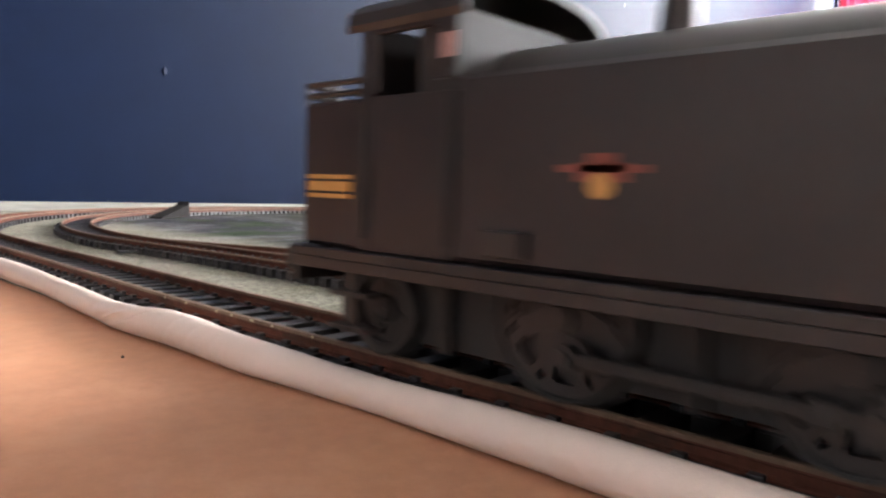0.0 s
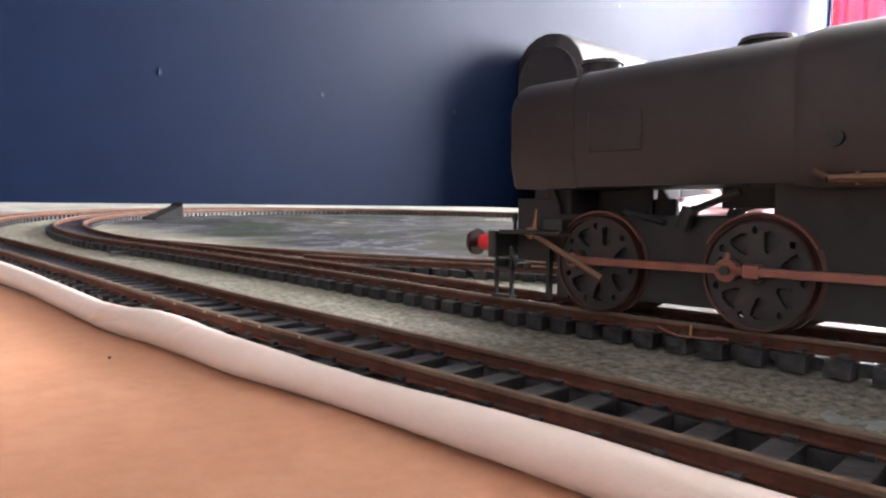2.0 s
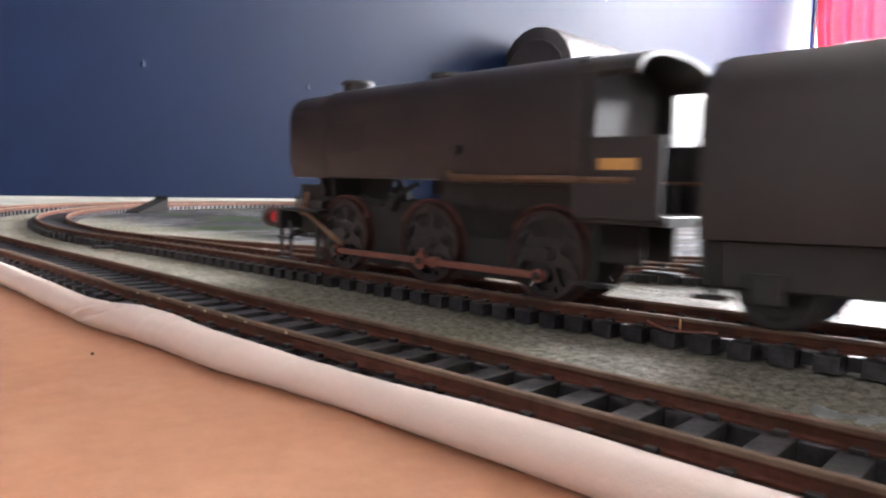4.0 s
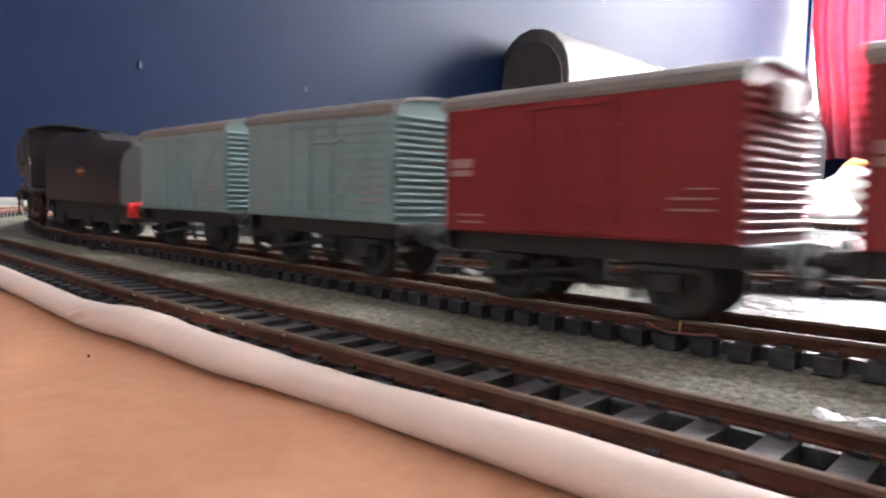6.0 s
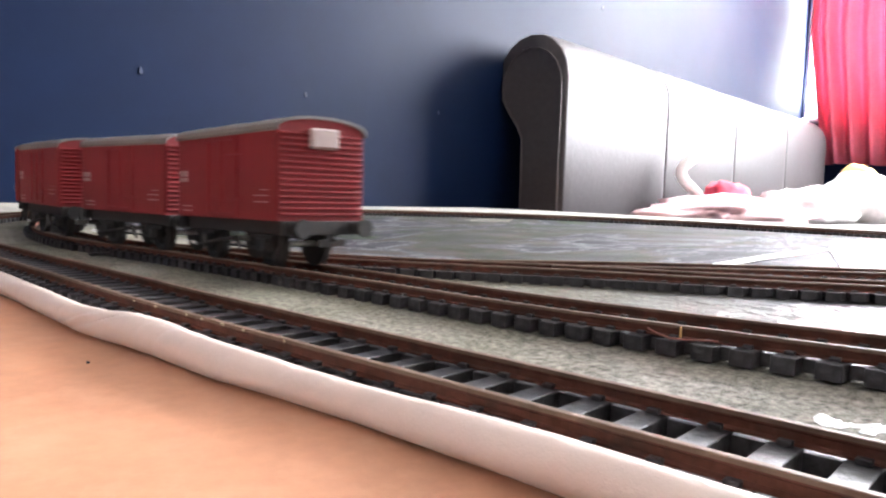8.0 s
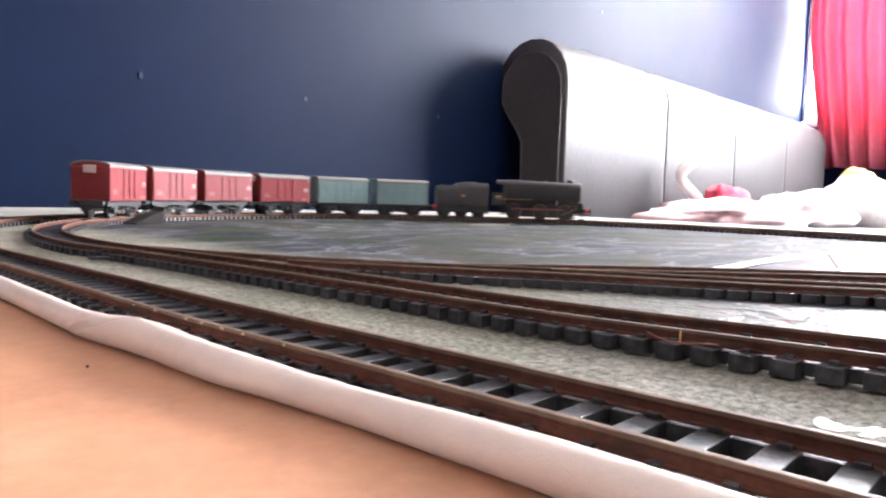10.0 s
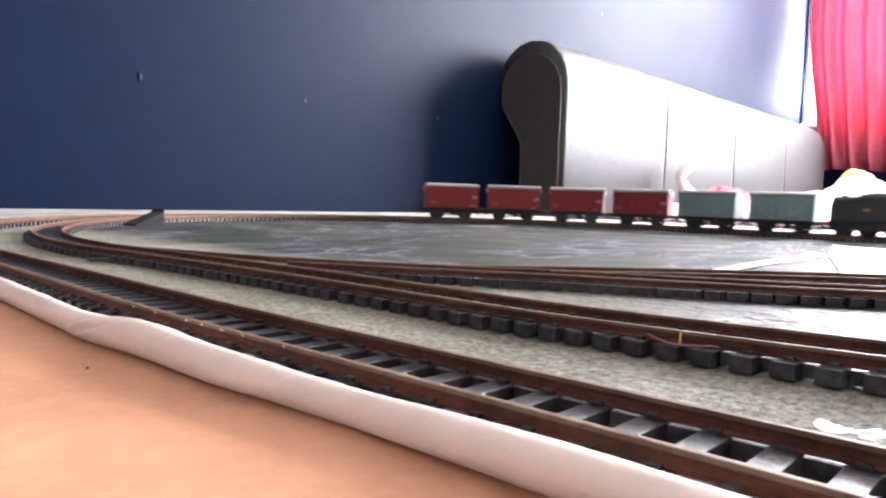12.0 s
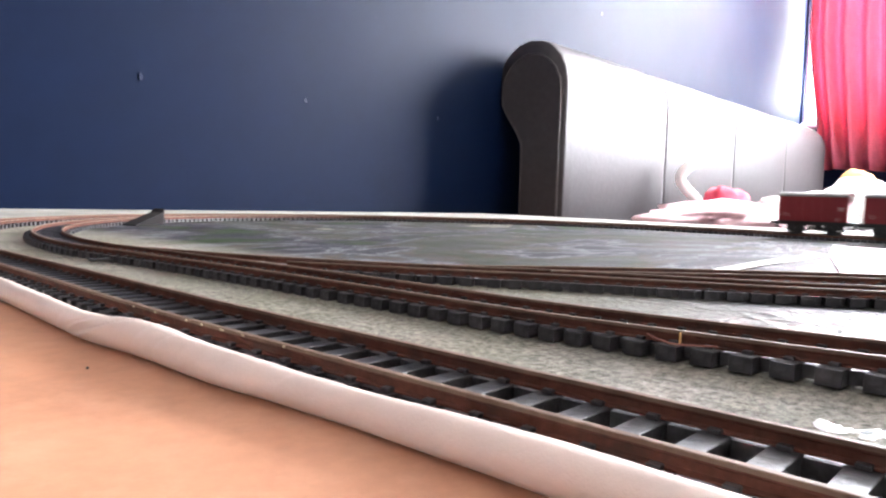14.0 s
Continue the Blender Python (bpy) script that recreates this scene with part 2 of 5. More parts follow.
M_SCRAP = mat("white_card", (0.83, 0.82, 0.80), 0.35, 0, 0.04, 120.0, 0.1)
M_OUTSIDE = glow("bright_sky_outside", (0.93, 0.96, 1.0), 22.0)
M_GLASS = glass_mat()


# ---- building helpers ----
def part(name, bm, material, parent=None, label="", smooth=False):
    me = bpy.data.meshes.new(name)
    bm.normal_update()
    if smooth is None:      # rounded, with the sharp edges kept
        for e in bm.edges:
            e.smooth = e.calc_face_angle(0.0) < radians(32)
        for f in bm.faces:
            f.smooth = True
    bm.to_mesh(me)
    bm.free()
    me.materials.append(material)
    if smooth:
        for poly in me.polygons:
            poly.use_smooth = True
    return piece(name, me, parent, label)


def piece(name, me, parent=None, label="", m=None):
    ob = new(name, me)
    if parent:
        ob.parent = parent
    if m:
        ob.matrix_basis = m
    return tagged(ob, label)


def thing(name, label, category, group="", m=None):
    ob = new(name)
    ob.empty_display_size = 0.01
    if m:
        ob.matrix_basis = m
    return tagged(ob, label, category, group)


def box(bm, x0, x1, y0, y1, z0, z1, bev=0.0):
    co = [(x, y, z) for x in (x0, x1) for y in (y0, y1) for z in (z0, z1)]
    v = [bm.verts.new([c * K for c in p]) for p in co]
    fs = [bm.faces.new([v[i] for i in q]) for q in ((0, 1, 3, 2), (4, 6, 7, 5), (0, 4, 5, 1), (2, 3, 7, 6), (0, 2, 6, 4), (1, 5, 7, 3))]
    if bev:
        es = list({e for f in fs for e in f.edges})
        bmesh.ops.bevel(bm, geom=es, offset=bev * K, segments=1, affect="EDGES", profile=0.5)
    return bm


def boxes(*rows, bev=0.0):
    bm = bmesh.new()
    for r in rows:
        box(bm, *r, bev=bev)
    return bm


def rod(bm, a, b, r0, r1=None, seg=12):
    a, b = Vector(a) * K, Vector(b) * K
    d = b - a
    m = Matrix.Translation((a + b) / 2) @ d.to_track_quat("Z", "Y").to_matrix().to_4x4()
    bmesh.ops.create_cone(bm, cap_ends=True, segments=seg, radius1=r0 * K, radius2=(r0 if r1 is None else r1) * K, depth=d.length, matrix=m)
    return bm


def rods(*rows, seg=12):
    bm = bmesh.new()
    for r in rows:
        rod(bm, *r, seg=seg)
    return bm


def sweep(bm, pts, prof, closed=True, lift=None):
    """Sweep a section of (across, up) along points (x, y) in plan; across is to the left of the way."""
    n, rings = len(pts), []
    for i, p in enumerate(pts):
        a, b = Vector(pts[max(0, i - 1)]), Vector(pts[min(n - 1, i + 1)])
        t = (b - a).normalized()
        left = Vector((-t.y, t.x))
        rings.append([bm.verts.new(((p[0] + left.x * u) * K, (p[1] + left.y * u) * K, (w + (lift(*p) if lift else 0.0)) * K)) for u, w in prof])
    m = len(prof)
    for a, b in zip(rings, rings[1:]):
        for j in range(m if closed else m - 1):
            bm.faces.new((a[j], a[(j + 1) % m], b[(j + 1) % m], b[j]))
    if closed:
        bm.faces.new(rings[0])
        bm.faces.new(rings[-1][::-1])
    bmesh.ops.recalc_face_normals(bm, faces=bm.faces)
    return bm


def prism(bm, sections):
    """Skin through sections of equal count, each (x, [(y, z), ...]), with closed ends."""
    rings = [[bm.verts.new((x * K, y * K, z * K)) for y, z in prof] for x, prof in sections]
    m = len(rings[0])
    for a, b in zip(rings, rings[1:]):
        for j in range(m):
            bm.faces.new((a[j], a[(j + 1) % m], b[(j + 1) % m], b[j]))
    bm.faces.new(rings[0])
    bm.faces.new(rings[-1][::-1])
    bmesh.ops.recalc_face_normals(bm, faces=bm.faces)
    return bm


def lathe(bm, prof, seg=32, centre=(0, 0, 0)):
    """Turn a section of (radius, y) round the y axis."""
    cx, cy, cz = centre
    rings = []
    for r, y in prof:
        rings.append([bm.verts.new(((cx + r * math.cos(2 * math.pi * k / seg)) * K, (cy + y) * K, (cz + r * math.sin(2 * math.pi * k / seg)) * K)) for k in range(seg)])
    for a, b in zip(rings, rings[1:]):
        for k in range(seg):
            bm.faces.new((a[k], a[(k + 1) % seg], b[(k + 1) % seg], b[k]))
    return bm


def tube(bm, pts, r, seg=10):
    """A round tube through points, with closed ends."""
    ps = [Vector(p) * K for p in pts]
    side, rings = None, []
    for i, p in enumerate(ps):
        t = (ps[min(i + 1, len(ps) - 1)] - ps[max(i - 1, 0)]).normalized()
        side = (t.orthogonal() if side is None else side - t * side.dot(t)).normalized()
        up = t.cross(side)
        rings.append([bm.verts.new(p + (side * math.cos(2 * math.pi * k / seg) + up * math.sin(2 * math.pi * k / seg)) * r * K) for k in range(seg)])
    for a, b in zip(rings, rings[1:]):
        for k in range(seg):
            bm.faces.new((a[k], a[(k + 1) % seg], b[(k + 1) % seg], b[k]))
    bm.faces.new(rings[0]), bm.faces.new(rings[-1][::-1])
    bmesh.ops.recalc_face_normals(bm, faces=bm.faces)
    return bm


def ring_solid(bm, r_in, r_out, y0, y1, seg=36, centre=(0, 0, 0)):
    lathe(bm, [(r_in, y0), (r_out, y0), (r_out, y1), (r_in, y1), (r_in, y0)], seg, centre)
    bmesh.ops.remove_doubles(bm, verts=bm.verts, dist=1e-7)
    bmesh.ops.recalc_face_normals(bm, faces=bm.faces)
    return bm


def arch(half, z0, z_side, rise, n=10):
    """A section: straight sides from z0 to z_side and a low rounded top."""
    top = [(half * math.cos(math.pi * k / n), z_side + rise * math.sin(math.pi * k / n) ** 0.8) for k in range(n + 1)]
    return [(-half, z0), (half, z0)] + top


# ---- the lines of the tracks, in (s, d) ----
# the layout's left side and far side lie lower than its front straight
LOW = -2.8
EYE = 25.0
FLAT_S = np.arange(-560.0, 1400.0, 5.0)
FLAT_Z = np.interp(FLAT_S, [-262, -160], [LOW, 0.0])
SLOPE_S = FLAT_S * (EYE - FLAT_Z) / EYE


def sag(s):
    """Height of the ground at s along the front of the layout."""
    return float(np.interp(s, SLOPE_S, FLAT_Z))


def ground(s, d):
    """Height of the ground under a point of the layout, against its front straight."""
    f = min(1.0, max(0.0, (d - 420.0) / 230.0))
    return sag(s) * (1 - f) + LOW * f


def laid(xs, ds):
    """Lay a flat line onto the sloping ground."""
    q = (EYE - np.interp(xs, FLAT_S, FLAT_Z)) / EYE
    return np.asarray(xs) * q, np.asarray(ds) * q


BEND_R, BEND_S, BEND_D = 372.0, -353.6, 521.6


def smooth_line(knots, step=4.0, spread=9):
    xs = np.arange(knots[0][0], knots[-1][0] + 0.1, step)
    ys = np.interp(xs, [k[0] for k in knots], [k[1] for k in knots])
    pad = np.concatenate([2 * ys[0] - ys[spread:0:-1], ys, 2 * ys[-1] - ys[-2:-spread - 2:-1]])
    ker = np.hanning(2 * spread + 1)
    return xs, np.convolve(pad, ker / ker.sum(), "valid")


MAIN_X, MAIN_D = laid(*smooth_line([(-358, 134.5), (-318, 134.5), (-300, 136.4), (-250, 139.8), (-210, 142.2), (-160, 143.8), (-115, 144.0), (-85, 142.6),
                              (-60, 140.6), (-40, 139.2), (-25, 138.5), (0, 137.6), (60, 137), (200, 136), (720, 136)]))
NEAR_X, NEAR_D = laid(*smooth_line([(-358, 86.5), (-318, 86.5), (-300, 85.5), (-250, 84.0), (-200, 82.4), (-160, 80.6), (-130, 79.8), (-60, 79.8), (1250, 79.8)]))


def rise(s):
    """Height by which the front straight climbs towards its right end."""
    x = s + 95.0
    if x < -25:
        return 0.0
    if x < 25:
        return 0.034 * (x + 25) ** 2 / 100
    if x < 140:
        return 0.034 * x
    return min(5.6, 4.76 + 0.84 * (1 - math.exp(-(x - 140) / 25)))


def main_rise(s, d):
    return ground(s, d) + (rise(s) if d < 300 else 0.0)


def on_main(a):
    """Place, heading and height on the inner oval, a mm past the start of the bend."""
    if a < 0:
        s = BEND_S - a
        e = 3.0
        d = float(np.interp(s, MAIN_X, MAIN_D))
        slope = (float(np.interp(s + e, MAIN_X, MAIN_D)) - float(np.interp(s - e, MAIN_X, MAIN_D))) / (2 * e)
        return s, d, math.atan2(-slope, -1.0), rise(s) + sag(s)
    if a < math.pi * BEND_R:
        th = a / BEND_R
        return BEND_S - BEND_R * math.sin(th), BEND_D - BEND_R * math.cos(th), math.pi - th, LOW
    return BEND_S + a - math.pi * BEND_R, BEND_D + BEND_R, 0.0, LOW


def oval_line(xs, ds, r, s_end):
    """Plan points from the right end of the front straight round the bend to the far straight."""
    pts = [(x, d) for x, d in zip(xs[::-1], ds[::-1]) if x > BEND_S]
    pts += [(BEND_S - r * math.sin(th), BEND_D - r * math.cos(th)) for th in np.linspace(0, math.pi, 90)]
    pts += [(s, BEND_D + r) for s in np.arange(BEND_S + 40, s_end, 60)]
    return pts


LINE_MAIN = oval_line(MAIN_X, MAIN_D, BEND_R, 720)
LINE_NEAR = oval_line(NEAR_X, NEAR_D, BEND_D - 96.2, 720)
X3, D3 = smooth_line([(-300, 137.0), (-262, 149), (-226, 164), (-190, 185), (-158, 206), (-138, 220), (-104, 238), (-73, 256), (-45, 275), (0, 309), (120, 405)], 4, 5)
X3, D3 = laid(X3, D3)
LINE_THIRD = list(zip(X3, D3))
X4, D4 = smooth_line([(-178, 194), (-165, 207), (-151, 226), (-132, 250), (-118, 266), (-88, 298), (-66, 318), (0, 385), (70, 457)], 4, 4)
X4, D4 = laid(X4, D4)
LINE_FOURTH = list(zip(X4, D4))
SHEET_Z = -5.2


# ---- room ----
def wall(name, rows, material, label):
    ob = part(name, boxes(*rows), material)
    return tagged(ob, label, "wall", kind="structure")


wall("wall_west", [(WALL_S - 120, WALL_S, -1800, WALL_D + 120, FLOOR_Z, CEIL_Z)], M_BLUE, "blue painted plaster wall with a satin sheen")
wall("wall_north", [(WALL_S, WIN[0], WALL_D, WALL_D + 120, FLOOR_Z, CEIL_Z), (WIN[1], 2600, WALL_D, WALL_D + 120, FLOOR_Z, CEIL_Z),
                    (WIN[0], WIN[1], WALL_D, WALL_D + 120, FLOOR_Z, WIN[2]), (WIN[0], WIN[1], WALL_D, WALL_D + 120, WIN[3], CEIL_Z)],
     M_BLUE, "blue painted wall with a wide window")
wall("wall_east", [(2600, 2720, -1800, WALL_D + 120, FLOOR_Z, CEIL_Z)], M_CREAM, "plain cream painted wall")
wall("wall_south", [(WALL_S, 2600, -1920, -1800, FLOOR_Z, CEIL_Z)], M_CREAM, "plain cream painted wall")
tagged(part("floor", boxes((WALL_S, 2600, -1800, WALL_D, FLOOR_Z - 60, FLOOR_Z)), M_CARPET), "brown carpeted floor", "floor", kind="structure")
tagged(part("ceiling", boxes((WALL_S, 2600, -1800, WALL_D, CEIL_Z, CEIL_Z + 80)), M_CEIL), "white painted ceiling", "ceiling", kind="structure")


def wall_scuffs():
    """Small pale chips and a dark patch on the blue paint."""
    for k, (d, z, w, h) in enumerate(((522, 193, 4, 8), (832, 195, 4, 6), (1195, 200, 4, 6), (1886, 571, 5, 7))):
        bm = bmesh.new()
        n = 9
        rim = [bm.verts.new(((WALL_S + 0.6) * K, (d + w * (0.7 + 0.3 * math.sin(3.1 * i + k)) * math.cos(2 * math.pi * i / n)) * K,
                             (z + h * (0.7 + 0.3 * math.cos(2.3 * i + k)) * math.sin(2 * math.pi * i / n)) * K)) for i in range(n)]
        top = bmesh.ops.extrude_face_region(bm, geom=[bm.faces.new(rim)])["geom"]
        bmesh.ops.translate(bm, verts=[v for v in top if isinstance(v, bmesh.types.BMVert)], vec=(0.001, 0, 0))
        bmesh.ops.recalc_face_normals(bm, faces=bm.faces)
        tagged(part("filler_patch", bm, M_SCUFF), "small pale filler patch on the blue wall", "wall patch", "patches on the wall")


M_SCUFF = mat("pale_filler", (0.0048, 0.0135, 0.045), 0.6, 0, 0.2, 60.0, 0.2)
wall_scuffs()


def window():
    w = tagged(new("window_1"), "white framed window with bright daylight outside", "window", kind="structure")
    w.location = (0, WALL_D * K, 0)
    s0, s1, z0, z1 = WIN
    for name, r in (("window_frame", (s0, s0 + 6, 30, 80, z0, z1)), ("window_frame", (s1 - 45, s1, 30, 80, z0, z1)), ("window_frame", (s0 + 12, s1 - 45, 30, 80, z0, z0 + 20)),
                    ("window_frame", (s0 + 12, s1 - 45, 30, 80, z1 - 45, z1)), ("mullion", (-160, -120, 32, 78, z0 + 20, z1 - 45))):
        part(name, boxes(r, bev=4), M_WHITE, w)
    for a, b in ((s0 + 12, -160), (-120, s1 - 45)):
        pane = part("pane", boxes((a, b, 52, 56, z0 + 20, z1 - 45)), M_GLASS, w)
        pane.visible_shadow = False
    part("window_sill", boxes((s0 + 1, s1 + 40, -35, 28, z0 - 30, z0 - 2), bev=6), M_WHITE, w, "white painted window sill")


window()
tagged(part("backdrop", boxes((-2600, 2600, WALL_D + 900, WALL_D + 910, -400, 2600)), M_OUTSIDE), "overcast bright sky outside the window", "sky", kind="structure")


def curtain(name, s_top, s_bot, z_bot, folds, seed):
    """A hanging curtain in deep folds, gathered towards its foot."""
    rnd = random.Random(seed)
    c = thing(name, "red curtain hanging in deep folds before the window", "curtain", "curtains at the window", pose(0, (WALL_D - 100) * K, 0))
    bm = bmesh.new()
    nu, nv = folds * 10, 26
    ph = [rnd.uniform(-0.5, 0.5) for _ in range(folds + 1)]
    grid = []
    for j in range(nv + 1):
        v = j / nv
        z = z_bot + (1850 - z_bot) * v
        a = s_bot[0] + (s_top[0] - s_bot[0]) * min(1.0, v / 0.38) ** 0.9
        b = s_bot[1] + (s_top[1] - s_bot[1]) * v
        row = []
        for i in range(nu + 1):
            u = i / nu
            k = min(folds - 1, int(u * folds))
            y = 40 * math.sin(2 * math.pi * folds * u + ph[k] * (1 - abs(2 * (u * folds % 1) - 1))) * (0.8 + 0.2 * math.sin(5 * v + k))
            row.append(bm.verts.new(((a + (b - a) * u) * K, y * K, (z + 5 * math.sin(9 * u)) * K)))
        grid.append(row)
    for r0, r1 in zip(grid, grid[1:]):
        for i in range(nu):
            bm.faces.new((r0[i], r0[i + 1], r1[i + 1], r1[i]))
    ob = part("cloth", bm, M_CURTAIN, c, smooth=True)
    sol = ob.modifiers.new("thickness", "SOLIDIFY")
    sol.thickness = 0.003
    part("heading_tape", boxes((s_top[0], s_top[1], -14, 14, 1815, 1860), bev=3), M_CURTAIN, c)
    return c


curtain("curtain", (-1036, -420), (-945, -420), 215, 7, 3)
curtain("curtain", (860, 1190), (880, 1170), 215, 5, 5)
rail = thing("curtain_rail", "white curtain rail above the window", "curtain rail", m=pose(0, (WALL_D - 95) * K, 0))
part("pole", rods(((-1075, 0, 1872), (1240, 0, 1872), 11)), M_WHITE, rail)
for s in (-1050, 80, 1220):
    part("bracket", boxes((s - 8, s + 8, 8, 95, 1865, 1880), bev=2), M_WHITE, rail)


def sofa():
    s = thing("sofa", "black leather sofa with a rolled back against the blue wall", "sofa", m=pose(0, 0, FLOOR_Z * K))
    f = -FLOOR_Z
    # section of the back: a roll over a narrower neck, front at the larger s
    sec = []
    for k in range(13):
        a = radians(0 + 226 * k / 12)
        sec.append((-1000 + 97 * math.cos(a), f + 302 + 103 * math.sin(a)))
    sec += [(-1042, f + 195), (-1024, f + 160), (-1018, f - 330), (-903, f - 330), (-903, f + 160)]
    ends = [1425, 1964, 2502, 3060, 3640]
    for k, (a, b) in enumerate(zip(ends, ends[1:])):
        bm = bmesh.new()
        cs, cz = -960, f + 150
        rings = []
        for d, q in ((a + 1, 0.986), (a + 14, 0.995), (a + 40, 1.0), ((a + b) / 2, 1.005), (b - 40, 1.0), (b - 14, 0.995), (b - 1, 0.986)):
            rings.append([bm.verts.new(((cs + (x - cs) * q) * K, d * K, (cz + (z - cz) * q) * K)) for x, z in sec])
        for r0, r1 in zip(rings, rings[1:]):
            for j in range(len(sec)):
                bm.faces.new((r0[j], r0[(j + 1) % len(sec)], r1[(j + 1) % len(sec)], r1[j]))
        bm.faces.new(rings[0]), bm.faces.new(rings[-1][::-1])
        bmesh.ops.recalc_face_normals(bm, faces=bm.faces)
        ob = part("back_panel", bm, M_LEATHER, s, smooth=True)
    bm = bmesh.new()
    inner = [(-960 + (x + 960) * 0.86, f + 150 + (z - f - 150) * 0.86) for x, z in sec]
    v0 = [bm.verts.new((x * K, 1418 * K, z * K)) for x, z in inner]
    v1 = [bm.verts.new((x * K, 1430 * K, z * K)) for x, z in inner]
    bm.faces.new(v0), bm.faces.new(v1[::-1])
    for j in range(len(inner)):
        bm.faces.new((v0[j], v0[(j + 1) % len(inner)], v1[(j + 1) % len(inner)], v1[j]))
    bmesh.ops.recalc_face_normals(bm, faces=bm.faces)
    part("end_panel", bm, M_LEATHER, s)
    bm = bmesh.new()
    for (x0, z0), (x1, z1) in zip(inner, inner[1:] + inner[:1]):
        rod(bm, (x0, 1417, z0), (x1, 1417, z1), 2.0, seg=6)
    part("piping", bm, M_PIPING, s)
    part("seat_base", boxes((-888, -300, 1440, 3630, 90, f - 150), bev=12), M_LEATHER, s)
    for a, b in ((1470, 2120), (2124, 2790), (2794, 3600)):
        part("seat_cushion", boxes((-880, -290, a, b, f - 150, f - 30), bev=25), M_LEATHER, s, smooth=False)
    for x in (-960, -350):
        for d in (1480, 3580):
            part("leg", boxes((x - 25, x + 25, d - 25, d + 25, 0, 90 if x > -800 else 150), bev=4), M_FRAME, s)


sofa()


def heap(name, label, cat, material, centre, size, seed, rough=0.35, base=None):
    """A soft crumpled heap lying on what is below it."""
    bm = bmesh.new()
    bmesh.ops.create_icosphere(bm, subdivisions=4, radius=1.0)
    for v in bm.verts:
        p = v.co.copy()
        q = noise.noise(p * 1.6 + Vector((seed, 0, 0))) * rough + abs(noise.noise(p * 3.7 + Vector((0, seed, 0)))) * rough * 0.7
        p *= 1 + q
        p.z = max(p.z, -0.55)
        v.co = Vector((p.x * size[0] * K, p.y * size[1] * K, (p.z + 0.55) * size[2] * K))
    ob = part(name, bm, material, smooth=True)
    ob.location = [c * K for c in centre]
    return tagged(ob, label, cat)


SEAT_Z = -30
heap("blanket", "pale pink blanket crumpled on the sofa seat", "blanket", M_PINK, (-690, 1960, SEAT_Z), (150, 420, 42), 1.3)
heap("red_garment", "crumpled red cloth lying on the sofa", "cloth", M_REDCLOTH, (-780, 2110, SEAT_Z), (62, 120, 74), 2.1)
heap("white_garment", "rumpled white cloth lying on the sofa", "cloth", M_WHITECLOTH, (-640, 2380, SEAT_Z), (110, 260, 66), 5.2)
heap("pillow", "white pillow propped up on the sofa", "pillow", M_WHITECLOTH, (-560, 2700, SEAT_Z), (120, 150, 105), 7.7, 0.15)
heap("plush_cushion", "orange plush cushion resting on the sofa", "cushion", M_ORANGE, (-600, 2860, SEAT_Z), (85, 85, 130), 9.1, 0.12)


def looped_cord():
    bm = bmesh.new()
    pts = [(-828 + 16 * math.sin(k * 0.55), 1985 + 46 * math.cos(k * 0.36), SEAT_Z + 20 + 13 * k - 0.35 * (k - 8) ** 2 * (k > 8)) for k in range(16)]
    tube(bm, pts, 15, 14)
    tagged(part("white_scarf", bm, M_WHITECLOTH, smooth=True), "white rolled scarf standing against the sofa back", "scarf")


looped_cord()


# ---- table, sheet and rolled edge ----
TABLE = (-1042.0, 1320.0, -420.0, 1300.0)
table = thing("table", "low table with a smooth orange-brown hardboard top", "table")
part("tabletop", boxes((TABLE[0], TABLE[1], TABLE[2], 73.0, SHEET_Z - 19.0, SHEET_Z - 0.7), bev=1.0), M_BOARD, table)
part("baseboard", boxes((TABLE[0], TABLE[1], 73.2, TABLE[3], SHEET_Z - 19.0, SHEET_Z - 3.9), bev=1.0), M_BOARD, table)
for x in (TABLE[0] + 60, TABLE[1] - 60):
    for y in (TABLE[2] + 60, TABLE[3] - 60):
        part("leg", boxes((x - 30, x + 30, y - 30, y + 30, FLOOR_Z, SHEET_Z - 19.0), bev=3), M_BOARD, table)


ROLL_S = (-560, -230, -210, -190, -170, -155, -149, -141, -131, -120, -100, -85, -70, -55, -40, 1300)
ROLL_D = (70, 65.6, 65.2, 63.8, 62.2, 61.2, 60.9, 61.0, 61.6, 61.8, 61.6, 62.9, 63.7, 63.4, 63.5, 63.5)
ROLL_R = (2.9, 2.95, 2.77, 2.65, 2.64, 2.7, 2.8, 2.85, 3.2, 3.2, 2.97, 2.58, 2.53, 2.8, 2.9, 2.9)


